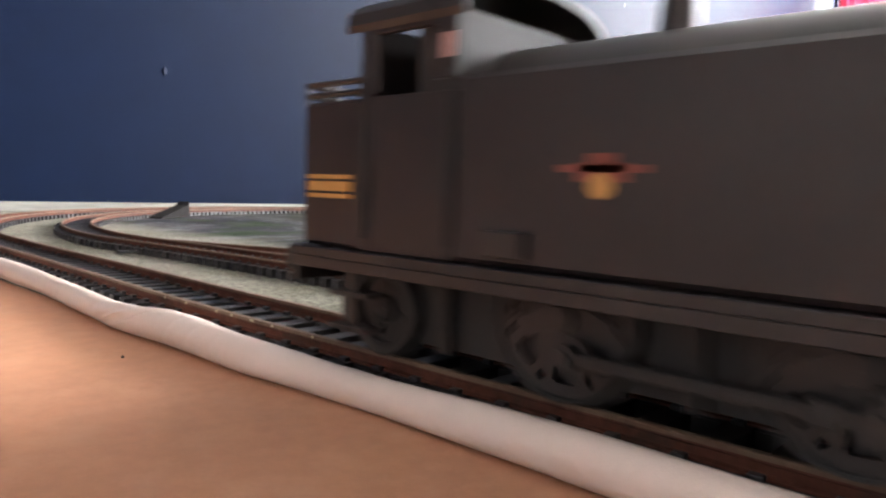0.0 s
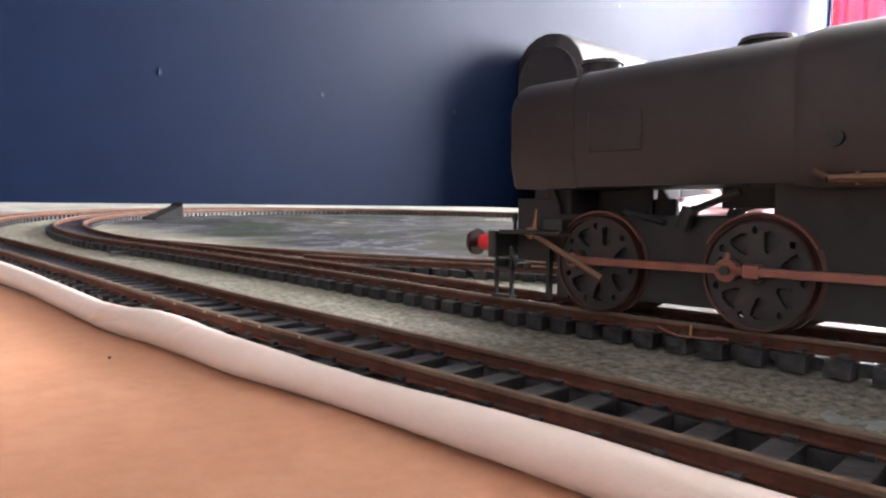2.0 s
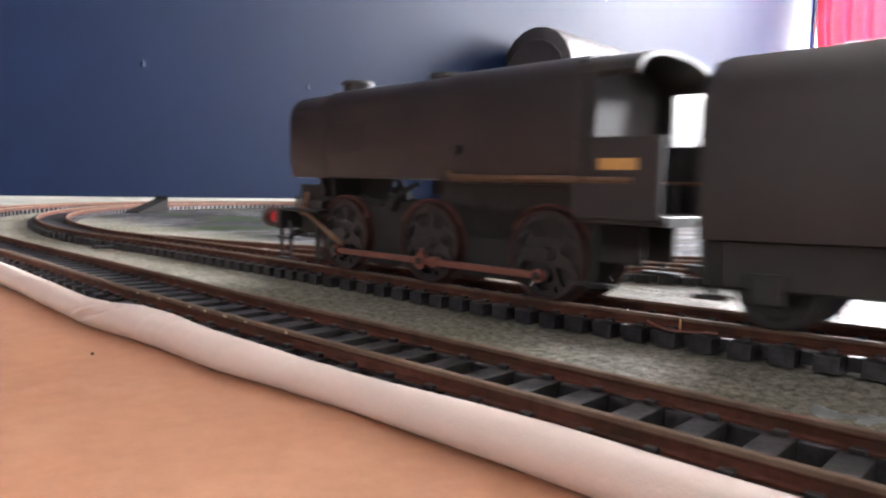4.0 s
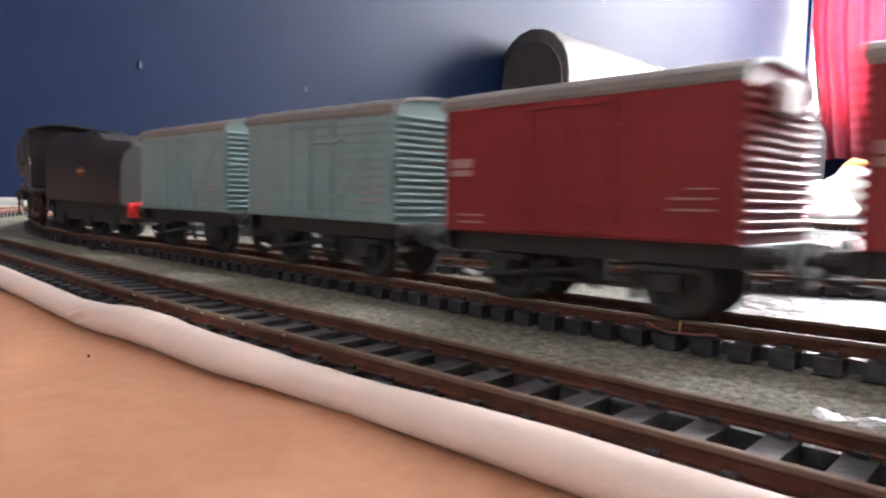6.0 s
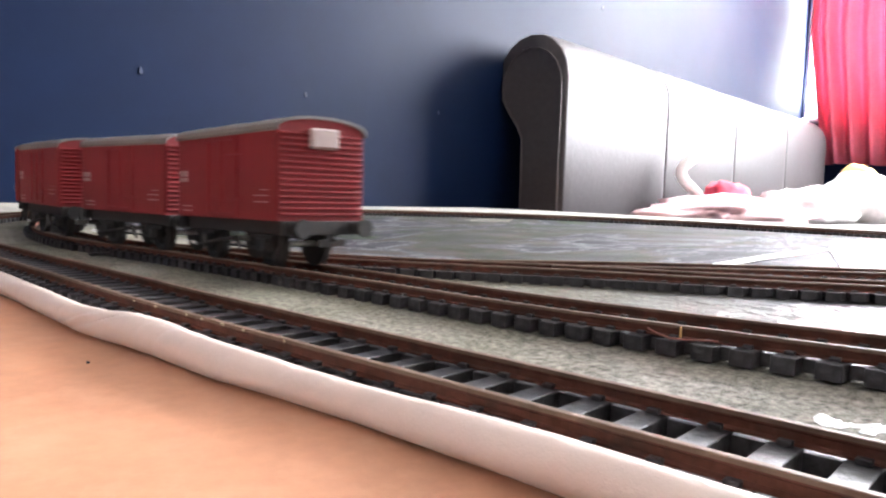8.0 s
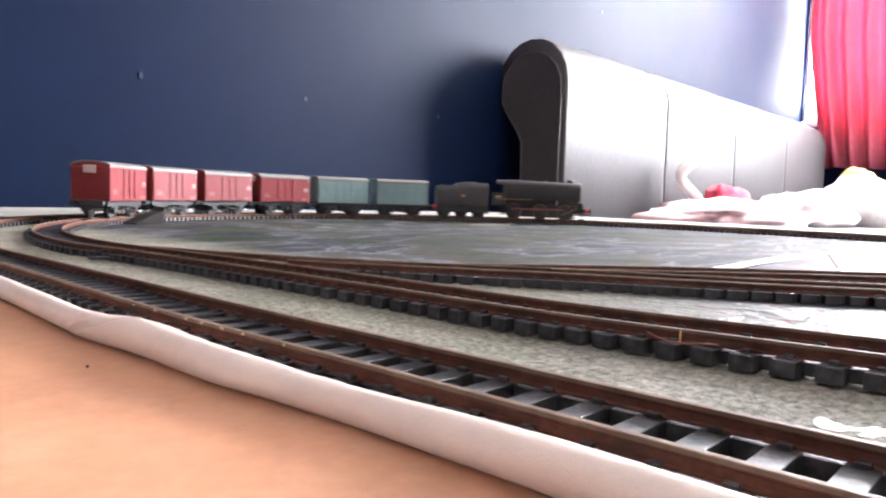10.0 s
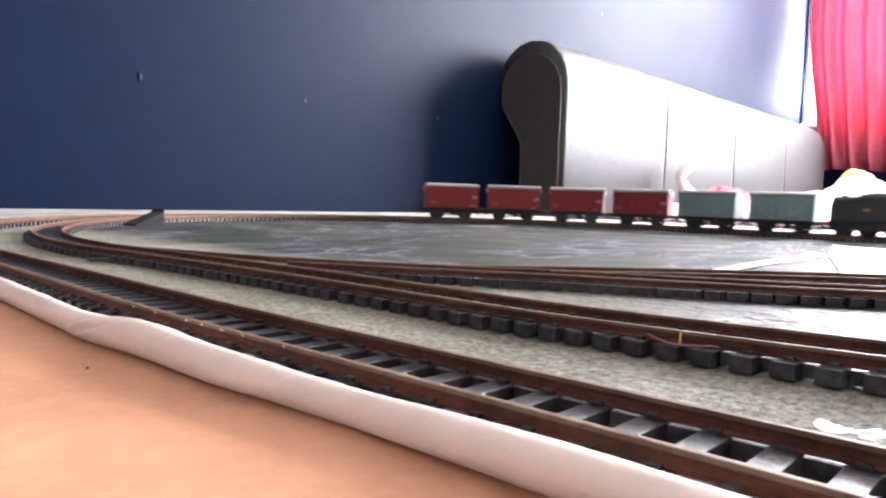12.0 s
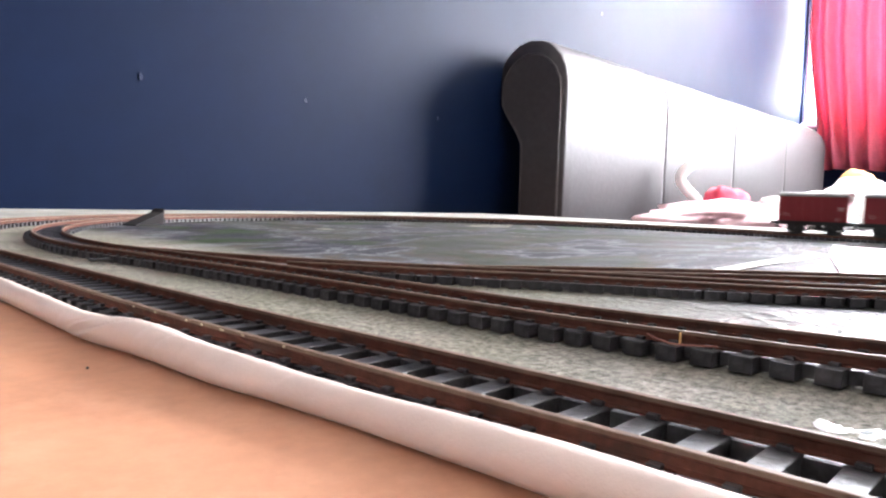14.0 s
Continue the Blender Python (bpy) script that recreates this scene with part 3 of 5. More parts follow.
def sheet():
    sh = thing("printed_sheet", "glossy printed scenery sheet with a rolled white front edge", "layout sheet")
    bm = bmesh.new()
    xs = np.concatenate([np.linspace(TABLE[0] + 20, -330, 60), np.linspace(-320, 60, 130), np.linspace(80, TABLE[1] - 20, 40)])
    ys = np.concatenate([np.linspace(63.5, 330, 80), np.linspace(345, TABLE[3] - 16, 60)])
    grid = []
    for y in ys:
        row = []
        for x in xs:
            lift = 0.28 * noise.noise(Vector((x * 0.02, y * 0.02, 0))) if y > 66 else 0
            if y < BEND_D:
                lift += (rise(x) - 0.25) * max(0.0, math.cos(math.pi / 2 * min(1.0, max(0.0, abs(y - 141) - 12) / 36))) ** 1.5 if rise(x) > 0.25 else 0.0
            lift += ground(x, y) * min(1.0, max(0.0, (y - 70) / 14))
            row.append(bm.verts.new((x * K, y * K, (SHEET_Z - 0.3 + lift) * K)))
        grid.append(row)
    for a, b in zip(grid, grid[1:]):
        for i in range(len(xs) - 1):
            bm.faces.new((a[i], a[i + 1], b[i + 1], b[i]))
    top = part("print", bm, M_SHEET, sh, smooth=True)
    sol = top.modifiers.new("thickness", "SOLIDIFY")
    sol.thickness, sol.offset = 0.0003, -1
    # white borders at the far edges
    part("border", boxes((TABLE[0] + 2, -770, 74, TABLE[3] - 2, SHEET_Z + LOW - 0.7, SHEET_Z + LOW + 0.6), bev=0.4), M_BORDER, sh)
    part("border", boxes((-770, TABLE[1] - 2, 1010, TABLE[3] - 2, SHEET_Z + LOW - 0.7, SHEET_Z + LOW + 0.6), bev=0.4), M_BORDER, sh)
    # rolled edge: a paper tube with dents and one sharp crease
    bm = bmesh.new()
    seg, rings = 56, []
    ss = np.concatenate([np.linspace(-520, -330, 30), np.linspace(-326, -166, 70), np.linspace(-165, -108, 140), np.linspace(-107, -64, 60), np.linspace(-63, 40, 50), np.linspace(50, 1280, 60)])
    for s in ss:
        mid = float(np.interp(s, ROLL_S, ROLL_D)) + 0.12 * math.sin(s * 0.09)
        r = float(np.interp(s, ROLL_S, ROLL_R)) + 0.05 * math.sin(s * 0.13)
        row = []
        for k in range(seg):
            a = 2 * math.pi * k / seg
            wr = 1 + 0.018 * math.sin(a * 3 + s * 0.16) + 0.012 * noise.noise(Vector((s * 0.12, math.cos(a) * 2, math.sin(a) * 2)))
            for cs, wd, ca, dep in ((-124, 0.9, 2.5, 0.05), (-116, 0.7, 2.3, 0.06), (-108, 0.8, 2.3, 0.04), (-84, 1.2, 2.2, 0.10), (-80, 1.2, 2.5, -0.07), (-76, 0.8, 2.3, 0.06), (-175, 2.2, 2.4, 0.05), (-158, 1.4, 2.3, 0.05), (-96, 1.5, 2.3, 0.04)):
                da = math.atan2(math.sin(a - ca), math.cos(a - ca))
                wr -= 1.3 * dep * math.exp(-abs((s - cs + 2.0 * da) / wd) ** 0.9 - (da / 1.1) ** 2)
            # the fold: the tube is pinched, one end tucked into the other, with a second ridge before it
            da = math.atan2(math.sin(a - 2.5), math.cos(a - 2.5))
            u = s + 136.5 + 11.0 * da
            front = math.exp(-(da / 1.15) ** 2)
            wr += 0.17 * front / (1 + math.exp(-max(-40.0, min(40.0, u / 0.22)))) * math.exp(-max(0.0, u) / 9.0)
            wr -= 0.32 * front * math.exp(u / 2.0) if u < 0 else 0.0
            v = s + 144.0 + 9.0 * da
            low = math.exp(-((da - 0.30) / 0.42) ** 2)
            wr += low * (0.42 * math.exp(-abs(v) / 1.0) - 0.16 * math.exp(-((v + 2.6) / 1.5) ** 2))
            y = mid + r * wr * math.cos(a)
            z = SHEET_Z - 0.7 + r + r * wr * math.sin(a)
            row.append(bm.verts.new((s * K, y * K, max(z, SHEET_Z - 0.72) * K)))
        rings.append(row)
    for a, b in zip(rings, rings[1:]):
        for k in range(seg):
            bm.faces.new((a[k], b[k], b[(k + 1) % seg], a[(k + 1) % seg]))
    bmesh.ops.recalc_face_normals(bm, faces=bm.faces)
    part("rolled_edge", bm, M_PAPER, sh, "white paper edge rolled into a creased tube", smooth=True)
    tagged(sh, kind="")
    return sh


sheet()


def flat_scrap(name, label, cat, outline, material, z, ripple, seed, n=28):
    """A thin loose sheet with a slightly rippled surface, lying on the printed sheet."""
    xs, ys = [p[0] for p in outline], [p[1] for p in outline]
    bm = bmesh.new()
    vs = [bm.verts.new((x * K, y * K, z * K)) for x, y in outline]
    bm.faces.new(vs)
    bmesh.ops.triangulate(bm, faces=bm.faces)
    bmesh.ops.subdivide_edges(bm, edges=bm.edges, cuts=n, use_grid_fill=True)
    for v in bm.verts:
        p = v.co / K
        v.co.z += ground(p.x, p.y) * K + ripple * (0.5 + noise.noise(Vector((p.x * 0.16 + seed, p.y * 0.16, 0))) + 0.5 * abs(noise.noise(Vector((p.x * 0.4, p.y * 0.4, seed))))) * K
    bmesh.ops.recalc_face_normals(bm, faces=bm.faces)
    ob = part(name, bm, material)
    sol = ob.modifiers.new("thickness", "SOLIDIFY")
    sol.thickness, sol.offset = 0.00025, 1
    return tagged(ob, label, cat)


flat_scrap("card_scrap", "long scrap of white card lying inside the oval", "card", [(-129, 321), (-137, 461), (-143, 580), (-131, 560), (-125, 449), (-122, 321)], M_SCRAP, SHEET_Z + 0.2, 0.5, 1.0, 8)
flat_scrap("paper_sheet", "bright white sheet of paper lying inside the oval", "paper", [(-134, 566), (-172, 740), (-20, 745), (90, 480), (-84, 380)], M_SCRAP, SHEET_Z + 0.2, 0.9, 2.0, 14)
flat_scrap("film_scrap", "crumpled shiny clear film lying between the tracks", "plastic film", [(-20, 92), (-22, 98), (-26, 108), (-25, 112), (-31, 118), (-28, 121), (-33, 125), (-26, 127), (-18, 131), (2, 130), (30, 129), (30, 92)], M_FILM, SHEET_Z + 0.1, 0.9, 3.0, 22)

# a loose feed wire clipped along the outer rail
bm = bmesh.new()
WIRE = [(-60.5, 127.9, 0.5), (-58.5, 127.6, -0.1), (-56.0, 127.5, -0.6), (-53.0, 127.7, -0.5), (-47.0, 128.0, 0.1)]
tube(bm, WIRE, 0.2, 8)
tagged(part("feed_wire", bm, M_ROD, smooth=None), "thin copper-pink wire lying beside the inner rail", "wire")

# a crumb on the bare board
bm = bmesh.new()
bmesh.ops.create_icosphere(bm, subdivisions=1, radius=0.32 * K)
crumb = tagged(part("crumb", bm, M_SLEEPER), "tiny dark crumb lying on the bare board", "crumb")
crumb.location = (-124.3 * K, 50.7 * K, (SHEET_Z - 0.6) * K)


# ---- trains ----
def wheel_profile(r, w=2.6):
    """Tread and flange of a small wheel, outer face at y = 0, flange inside."""
    return [(r * 0.72, 0.0), (r * 0.80, -0.25), (r - 0.3, -0.25), (r, 0.0), (r + 0.05, w * 0.75), (r + 0.8, w * 0.8), (r + 0.8, w), (r * 0.72, w)]


def plain_wheelset(r=7.0):
    """Axle with two disc wheels; the axle lies along y."""
    bm = bmesh.new()
    for sgn in (-1, 1):
        prof = [(0.05, 0.9), (1.5, 0.9), (1.6, 0.35), (2.0, 0.35), (2.2, 1.0), (r * 0.70, 1.0)] + wheel_profile(r)[:-1] + [(r + 0.8, 2.6), (0.05, 2.3)]
        lathe(bm, [(q, sgn * (9.4 - y)) for q, y in prof], 28)
    bmesh.ops.recalc_face_normals(bm, faces=bm.faces)
    wheels = bpy.data.meshes.new("wheels")
    bm.to_mesh(wheels)
    bm.free()
    wheels.materials.append(M_FRAME)
    return wheels


def half_wheel_mesh(r):
    """One disc wheel, its outer face at y = 0 towards negative y."""
    bm = bmesh.new()
    prof = [(0.05, 0.4), (1.4, 0.4), (1.6, 0.1), (2.0, 0.1), (2.2, 0.9), (r * 0.70, 0.9)] + wheel_profile(r)[:-1] + [(r + 0.8, 2.6), (0.05, 2.3)]
    lathe(bm, prof, 28)
    for k in range(4):
        a = math.pi / 4 + math.pi * k / 2
        rod(bm, (r * 0.46 * math.cos(a), 0.5, r * 0.46 * math.sin(a)), (r * 0.46 * math.cos(a), 1.2, r * 0.46 * math.sin(a)), 0.9, seg=8)
    bmesh.ops.recalc_face_normals(bm, faces=bm.faces)
    me = bpy.data.meshes.new("wheel")
    bm.to_mesh(me)
    bm.free()
    me.materials.append(M_FRAME)
    return me


WHEEL_SMALL = half_wheel_mesh(7.0)


def wheelset(parent, x, r, wheel_mesh):
    ax = part("axle", rods(((0, -9, 0), (0, 9, 0), 1.0)), M_STEEL, parent)
    ax.location = (x * K, 0, r * K)
    piece("wheel", wheel_mesh, ax, m=pose(0, -9.6 * K, 0))
    piece("wheel", wheel_mesh, ax, m=pose(0, 9.6 * K, 0, 0, 0, 180))
    return ax


def buffers(parent, x, sgn, y=11.5, z=13.5, shank=None, head=3.0, k=1.0):
    for side in (-1, 1):
        b = part("buffer", rods(((x, side * y, z), (x + sgn * 4.2 * k, side * y, z), 2.2, 1.8), seg=14), shank or M_FRAME, parent)
        bm = bmesh.new()
        rod(bm, (x + sgn * 4.2 * k, side * y, z), (x + sgn * 6.0 * k, side * y, z), 1.0, seg=10)
        rod(bm, (x + sgn * 6.0 * k, side * y, z), (x + sgn * (6.0 * k + 0.9), side * y, z), head, head * 0.96, seg=22)
        part("buffer_head", bm, M_TYRE if shank else M_FRAME, b)


def coupling(parent, x, sgn):
    bm = boxes((min(x, x + sgn * 6), max(x, x + sgn * 6), -1.5, 1.5, 7.0, 8.2), (min(x + sgn * 5, x + sgn * 6.2), max(x + sgn * 5, x + sgn * 6.2), -5, 5, 7.2, 9.4))
    rod(bm, (x + sgn * 3, 0, 8), (x + sgn * 8.5, 0, 10), 0.8, seg=8)
    part("coupling_hook", bm, M_FRAME, parent)


VAN_L, VAN_W = 70.0, 32.0
SLAT = bmesh.new()
prism(SLAT, [(-15.2, [(0, -0.55), (0, 0.55), (-0.55, 0.42), (-0.85, 0.1), (-0.7, -0.35)]), (15.2, [(0, -0.55), (0, 0.55), (-0.55, 0.42), (-0.85, 0.1), (-0.7, -0.35)])])
SLAT_ME = {}


def slat_mesh(material):
    if material.name not in SLAT_ME:
        me = bpy.data.meshes.new("slat")
        SLAT.to_mesh(me)
        me.materials.append(material)
        SLAT_ME[material.name] = me
    return SLAT_ME[material.name]


PLANK_ME = {}


def plank_mesh(material, w, h):
    key = (material.name, w, h)
    if key not in PLANK_ME:
        bm = boxes((-w / 2 + 0.06, w / 2 - 0.06, -0.22, 0.3, -h / 2 + 0.06, h / 2 - 0.06), bev=0.1)
        me = bpy.data.meshes.new("plank")
        bm.to_mesh(me)
        bm.free()
        me.materials.append(material)
        PLANK_ME[key] = me
    return PLANK_ME[key]


def van(label, material, upright):
    """A four-wheeled goods van with ribbed ends and a low rounded roof."""
    v = thing("goods_van", label, "railway van", "vans of the goods train")
    hl, hw = VAN_L / 2, VAN_W / 2
    body = bmesh.new()
    prism(body, [(-hl, arch(hw, 15.0, 43.0, 4.2)), (hl, arch(hw, 15.0, 43.0, 4.2))])
    shell = part("body", body, material, v)
    roof = bmesh.new()
    sec = [(y * 1.05, z) for y, z in arch(hw, 42.6, 43.4, 4.4, 14)[2:]]
    sec = sec + [(y * 0.985, z - 0.9) for y, z in sec[::-1]]
    prism(roof, [(-hl - 0.9, sec), (hl + 0.9, sec)])
    rf = part("roof", roof, M_ROOF, v, "grey rounded roof", smooth=None)
    for x in (-22, 0, 22):
        part("rain_strip", prism(bmesh.new(), [(x - 0.3, [(y * 1.01, z + 0.12) for y, z in sec]), (x + 0.3, [(y * 1.01, z + 0.12) for y, z in sec])]), M_ROOF, rf)
    for side in (-1, 1):
        if upright:
            pm, n = plank_mesh(material, 3.1, 27.2), 22
            for k in range(n):
                piece("plank", pm, v, m=pose((-34.1 + 1.55 + 3.1 * k) * K, side * (hw + 0.1) * K, 29.0 * K))
        else:
            pm, n = plank_mesh(material, 68.6, 2.25), 12
            for k in range(n):
                piece("plank", pm, v, m=pose(0, side * (hw + 0.1) * K, (16.6 + 2.25 * k) * K))
        # door with straps and hinges
        y0, y1 = sorted((side * (hw + 0.3), side * (hw + 0.95)))
        door = part("door", boxes((-10.5, -9.5, y0, y1, 16, 42)), material, v)
        for r in ((9.5, 10.5, y0, y1, 16, 42), (-0.4, 0.4, y0, y1, 17, 41)):
            part("door_stile", boxes(r), material, door)
        for r in ((-9.5, 9.5, y0, y1, 16, 17), (-9.5, 9.5, y0, y1, 41, 42)):
            part("door_rail", boxes(r), material, door)
        for sx in (-1, 1) if not upright else ():
            part("diagonal_strap", rods(((sx * 11.5, side * (hw + 0.4), 17.5), (sx * 32, side * (hw + 0.4), 40), 0.42), seg=6), material, v)
        for z in (21, 36):
            part("hinge", boxes((-14, -3, y0, y1 + 0.1, z, z + 0.8)), material, door)
        # lettering panels as plain bars
        part("lettering", boxes((-30.5, -22.5, y0, y1, 20.6, 21.0), (-30.5, -22.5, y0, y1, 22.6, 23.0), (-30.5, -26, y0, y1, 24.4, 24.7)), M_LETTER, v, "faded white painted bars")
        part("lettering", boxes((23, 30, y0, y1, 17.0, 17.4), (23, 30, y0, y1, 18.6, 19.0)), M_LETTER, v, "faded white painted bars")
        if upright:
            part("label_plate", boxes((26.5, 32.5, y0, y1, 27.5, 28.9), (26.5, 32.5, y0, y1, 29.4, 31.4), bev=0.1), M_LETTER, v, "small pale paper label")
        part("solebar", boxes((-hl - 0.5, hl + 0.5, min(side * 10.6, side * 12.4), max(side * 10.6, side * 12.4), 10.6, 15.0), bev=0.2), M_FRAME, v)
        for x in (-20, 20):
            g = part("axle_guard", boxes((x - 3.6, x - 2.6, min(side * 11, side * 12), max(side * 11, side * 12), 4.5, 11), (x + 2.6, x + 3.6, min(side * 11, side * 12), max(side * 11, side * 12), 4.5, 11), (x - 7, x + 7, min(side * 11.5, side * 13), max(side * 11.5, side * 13), 9.2, 10.2)), M_FRAME, v)
            part("axle_box", boxes((x - 2.2, x + 2.2, min(side * 11, side * 14), max(side * 11, side * 14), 5.2, 9.2), bev=0.4), M_FRAME, g)
        for bx in (-12.2, 10.6):
            part("brake_shoe", boxes((bx, bx + 1.6, min(side * 8, side * 10), max(side * 8, side * 10), 3, 10), bev=0.3), M_FRAME, v)
        bm = rods(((-2, side * 13.2, 8.5), (26, side * 13.4, 5.0), 0.55), ((-10.8, side * 9, 5.5), (10.8, side * 9, 5.5), 0.5), ((-2, side * 12, 11), (-4.5, side * 12, 4.5), 0.5), ((2, side * 12, 11), (-4.5, side * 12, 4.5), 0.5), seg=6)
        part("brake_lever", bm, M_FRAME, v)
        part("lever_grip", rods(((26, side * 13.4, 5.0), (30.5, side * 13.4, 5.6), 0.6), seg=8), M_WHITE, v, "white painted lever end")
    for sgn in (-1, 1):
        for k in range(15):
            z = 17.0 + 1.78 * k
            piece("slat", slat_mesh(material), v, m=pose(sgn * hl * K, 0, z * K, 0, 0, 90 * sgn))
        x0, x1 = sorted((sgn * hl, sgn * (hl + 2.6)))
        if upright:
            part("vent_hood", boxes((x0, x1, -5.2, 5.2, 37.6, 44.0), bev=0.7), M_VENT, v, "pale ventilator hood")
        part("buffer_beam", boxes((*sorted((sgn * hl, sgn * (hl + 1.2))), -15, 15, 10.6, 15.0), bev=0.2), M_FRAME, v)
        buffers(v, sgn * (hl + 1.2), sgn, head=3.0, z=12.8)
        coupling(v, sgn * hl, sgn)
    part("floor_frame", boxes((-hl, hl, -10.6, 10.6, 12.5, 15.0)), M_FRAME, v)
    part("vacuum_cylinder", rods(((4, 0, 4.5), (4, 0, 12.5), 3.6), seg=16), M_FRAME, v)
    axles = [wheelset(v, x, 7.0, WHEEL_SMALL) for x in (-20, 20)]
    return v, axles


M_VENT = mat("pale_grey_hood", (0.42, 0.33, 0.31), 0.55, 0, 0.15, 200.0, 0.1)


def drive_wheel_meshes(r=10.2):
    """Disc-and-slot driving wheel: tyre, pierced web and hub, outer face towards negative y."""
    t = bmesh.new()
    lathe(t, [(r * 0.93, 0.3), (r * 0.935, -0.2), (r - 0.25, -0.3), (r - 0.1, 0.0), (r, 0.5), (r + 0.05, 2.0), (r + 0.85, 2.1), (r + 0.85, 2.7), (r * 0.93, 2.7), (r * 0.93, 0.3)], 48)
    bmesh.ops.recalc_face_normals(t, faces=t.faces)
    tyre = bpy.data.meshes.new("tyre")
    t.to_mesh(tyre)
    t.free()
    tyre.materials.append(M_TYRE)
    w = bmesh.new()
    # one pressed disc pierced by seven oval holes with small round ones between
    na, nr = 154, 26
    ring = [[w.verts.new((r * (0.12 + 0.82 * q / nr) * math.cos(2 * math.pi * k / na) * K, 0.5 * K, r * (0.12 + 0.82 * q / nr) * math.sin(2 * math.pi * k / na) * K))
             for k in range(na)] for q in range(nr + 1)]
    keep = []
    for q in range(nr):
        for k in range(na):
            rr, a = 0.12 + 0.82 * (q + 0.5) / nr, 7 * (k + 0.5) / na
            big, small = (a % 1 - 0.5) * 2 * math.pi / 7, ((a + 0.5) % 1 - 0.5) * 2 * math.pi / 7
            if (big * 0.60 / (0.10 + 0.17 * (rr - 0.40))) ** 2 + ((rr - 0.60) / 0.19) ** 4 < 1 or (small * 0.78 / 0.06) ** 2 + ((rr - 0.78) / 0.055) ** 2 < 1:
                continue
            keep.append(w.faces.new((ring[q][k], ring[q][(k + 1) % na], ring[q + 1][(k + 1) % na], ring[q + 1][k])))
    bmesh.ops.delete(w, geom=[v for v in w.verts if not v.link_faces], context="VERTS")
    back = bmesh.ops.extrude_face_region(w, geom=keep)["geom"]
    bmesh.ops.translate(w, verts=[v for v in back if isinstance(v, bmesh.types.BMVert)], vec=(0, 0.0009, 0))
    lathe(w, [(0.05, -0.5), (1.5, -0.5), (1.7, -0.2), (1.7, 0.6)], 18)
    # backing disc added behind the holes so that they stay dark
    ring_solid(w, 0.2, r * 0.84, 2.2, 2.35, 30)
    bmesh.ops.recalc_face_normals(w, faces=w.faces)
    web = bpy.data.meshes.new("wheel_web")
    w.to_mesh(web)
    w.free()
    web.materials.append(M_BLACK)
    return tyre, web


TYRE_ME, WEB_ME = drive_wheel_meshes()
# near-black copy for the tank engine: shade on its wheels put into the colour
TYRE_SHADED = TYRE_ME.copy()
TYRE_SHADED.materials[0] = M_FRAME
CRANK = 4.6


def driving_axle(parent, x, r=10.2, dark=False):
    ax = part("axle", rods(((0, -9, 0), (0, 9, 0), 1.6)), M_STEEL, parent)
    ax.location = (x * K, 0, r * K)
    for sgn, turn in ((-1, 0), (1, 180)):
        m = pose(0, sgn * 9.9 * K, 0, 0, 0, turn)
        piece("tyre", TYRE_SHADED if dark else TYRE_ME, ax, m=m, label="" if dark else "brown worn metal tyre")
        piece("wheel_web", WEB_ME, ax, m=m)
        part("crank_pin", rods(((CRANK, sgn * 9.2, 0), (CRANK, sgn * 13.2, 0), 0.9), ((CRANK, sgn * 9.6, 0), (CRANK, sgn * 10.6, 0), 2.1), seg=14), M_BLACK, ax)
    return ax


def coupling_rods(parent, xs, dark=False):
    made = []
    for side in (-1, 1):
        y0, y1 = sorted((side * 11.0, side * 12.4))
        bm = boxes((min(xs), max(xs), y0, y1, -0.78, 0.78), bev=0.15)
        yo = side * 12.55
        box(bm, min(xs) + 3, max(xs) - 3, min(yo, yo - side * 0.3), max(yo, yo - side * 0.3), -0.35, 0.35)
        for x in xs:
            rod(bm, (x, y0 - 0.15, 0), (x, y1 + 0.15, 0), 2.1 if x == xs[1] else 1.5, seg=18)
            rod(bm, (x, y0 - 0.5, 0), (x, y1 + 0.5, 0), 1.0, seg=12)
        mid = xs[1]
        box(bm, mid - 6.0, mid - 3.0, y0 - 0.25, y1 + 0.25, -1.3, 1.3, bev=0.2)
        rod(bm, (mid, (y0 + y1) / 2, 1.5), (mid, (y0 + y1) / 2, 3.2), 0.8, 0.5, seg=8)
        # dark rods are coloured near black for the shade under the tank engine
        ob = part("coupling_rod", bm, M_FRAME if dark else M_ROD, parent, "" if dark else "rust-red coupling rod")
        made.append(ob)
    return made


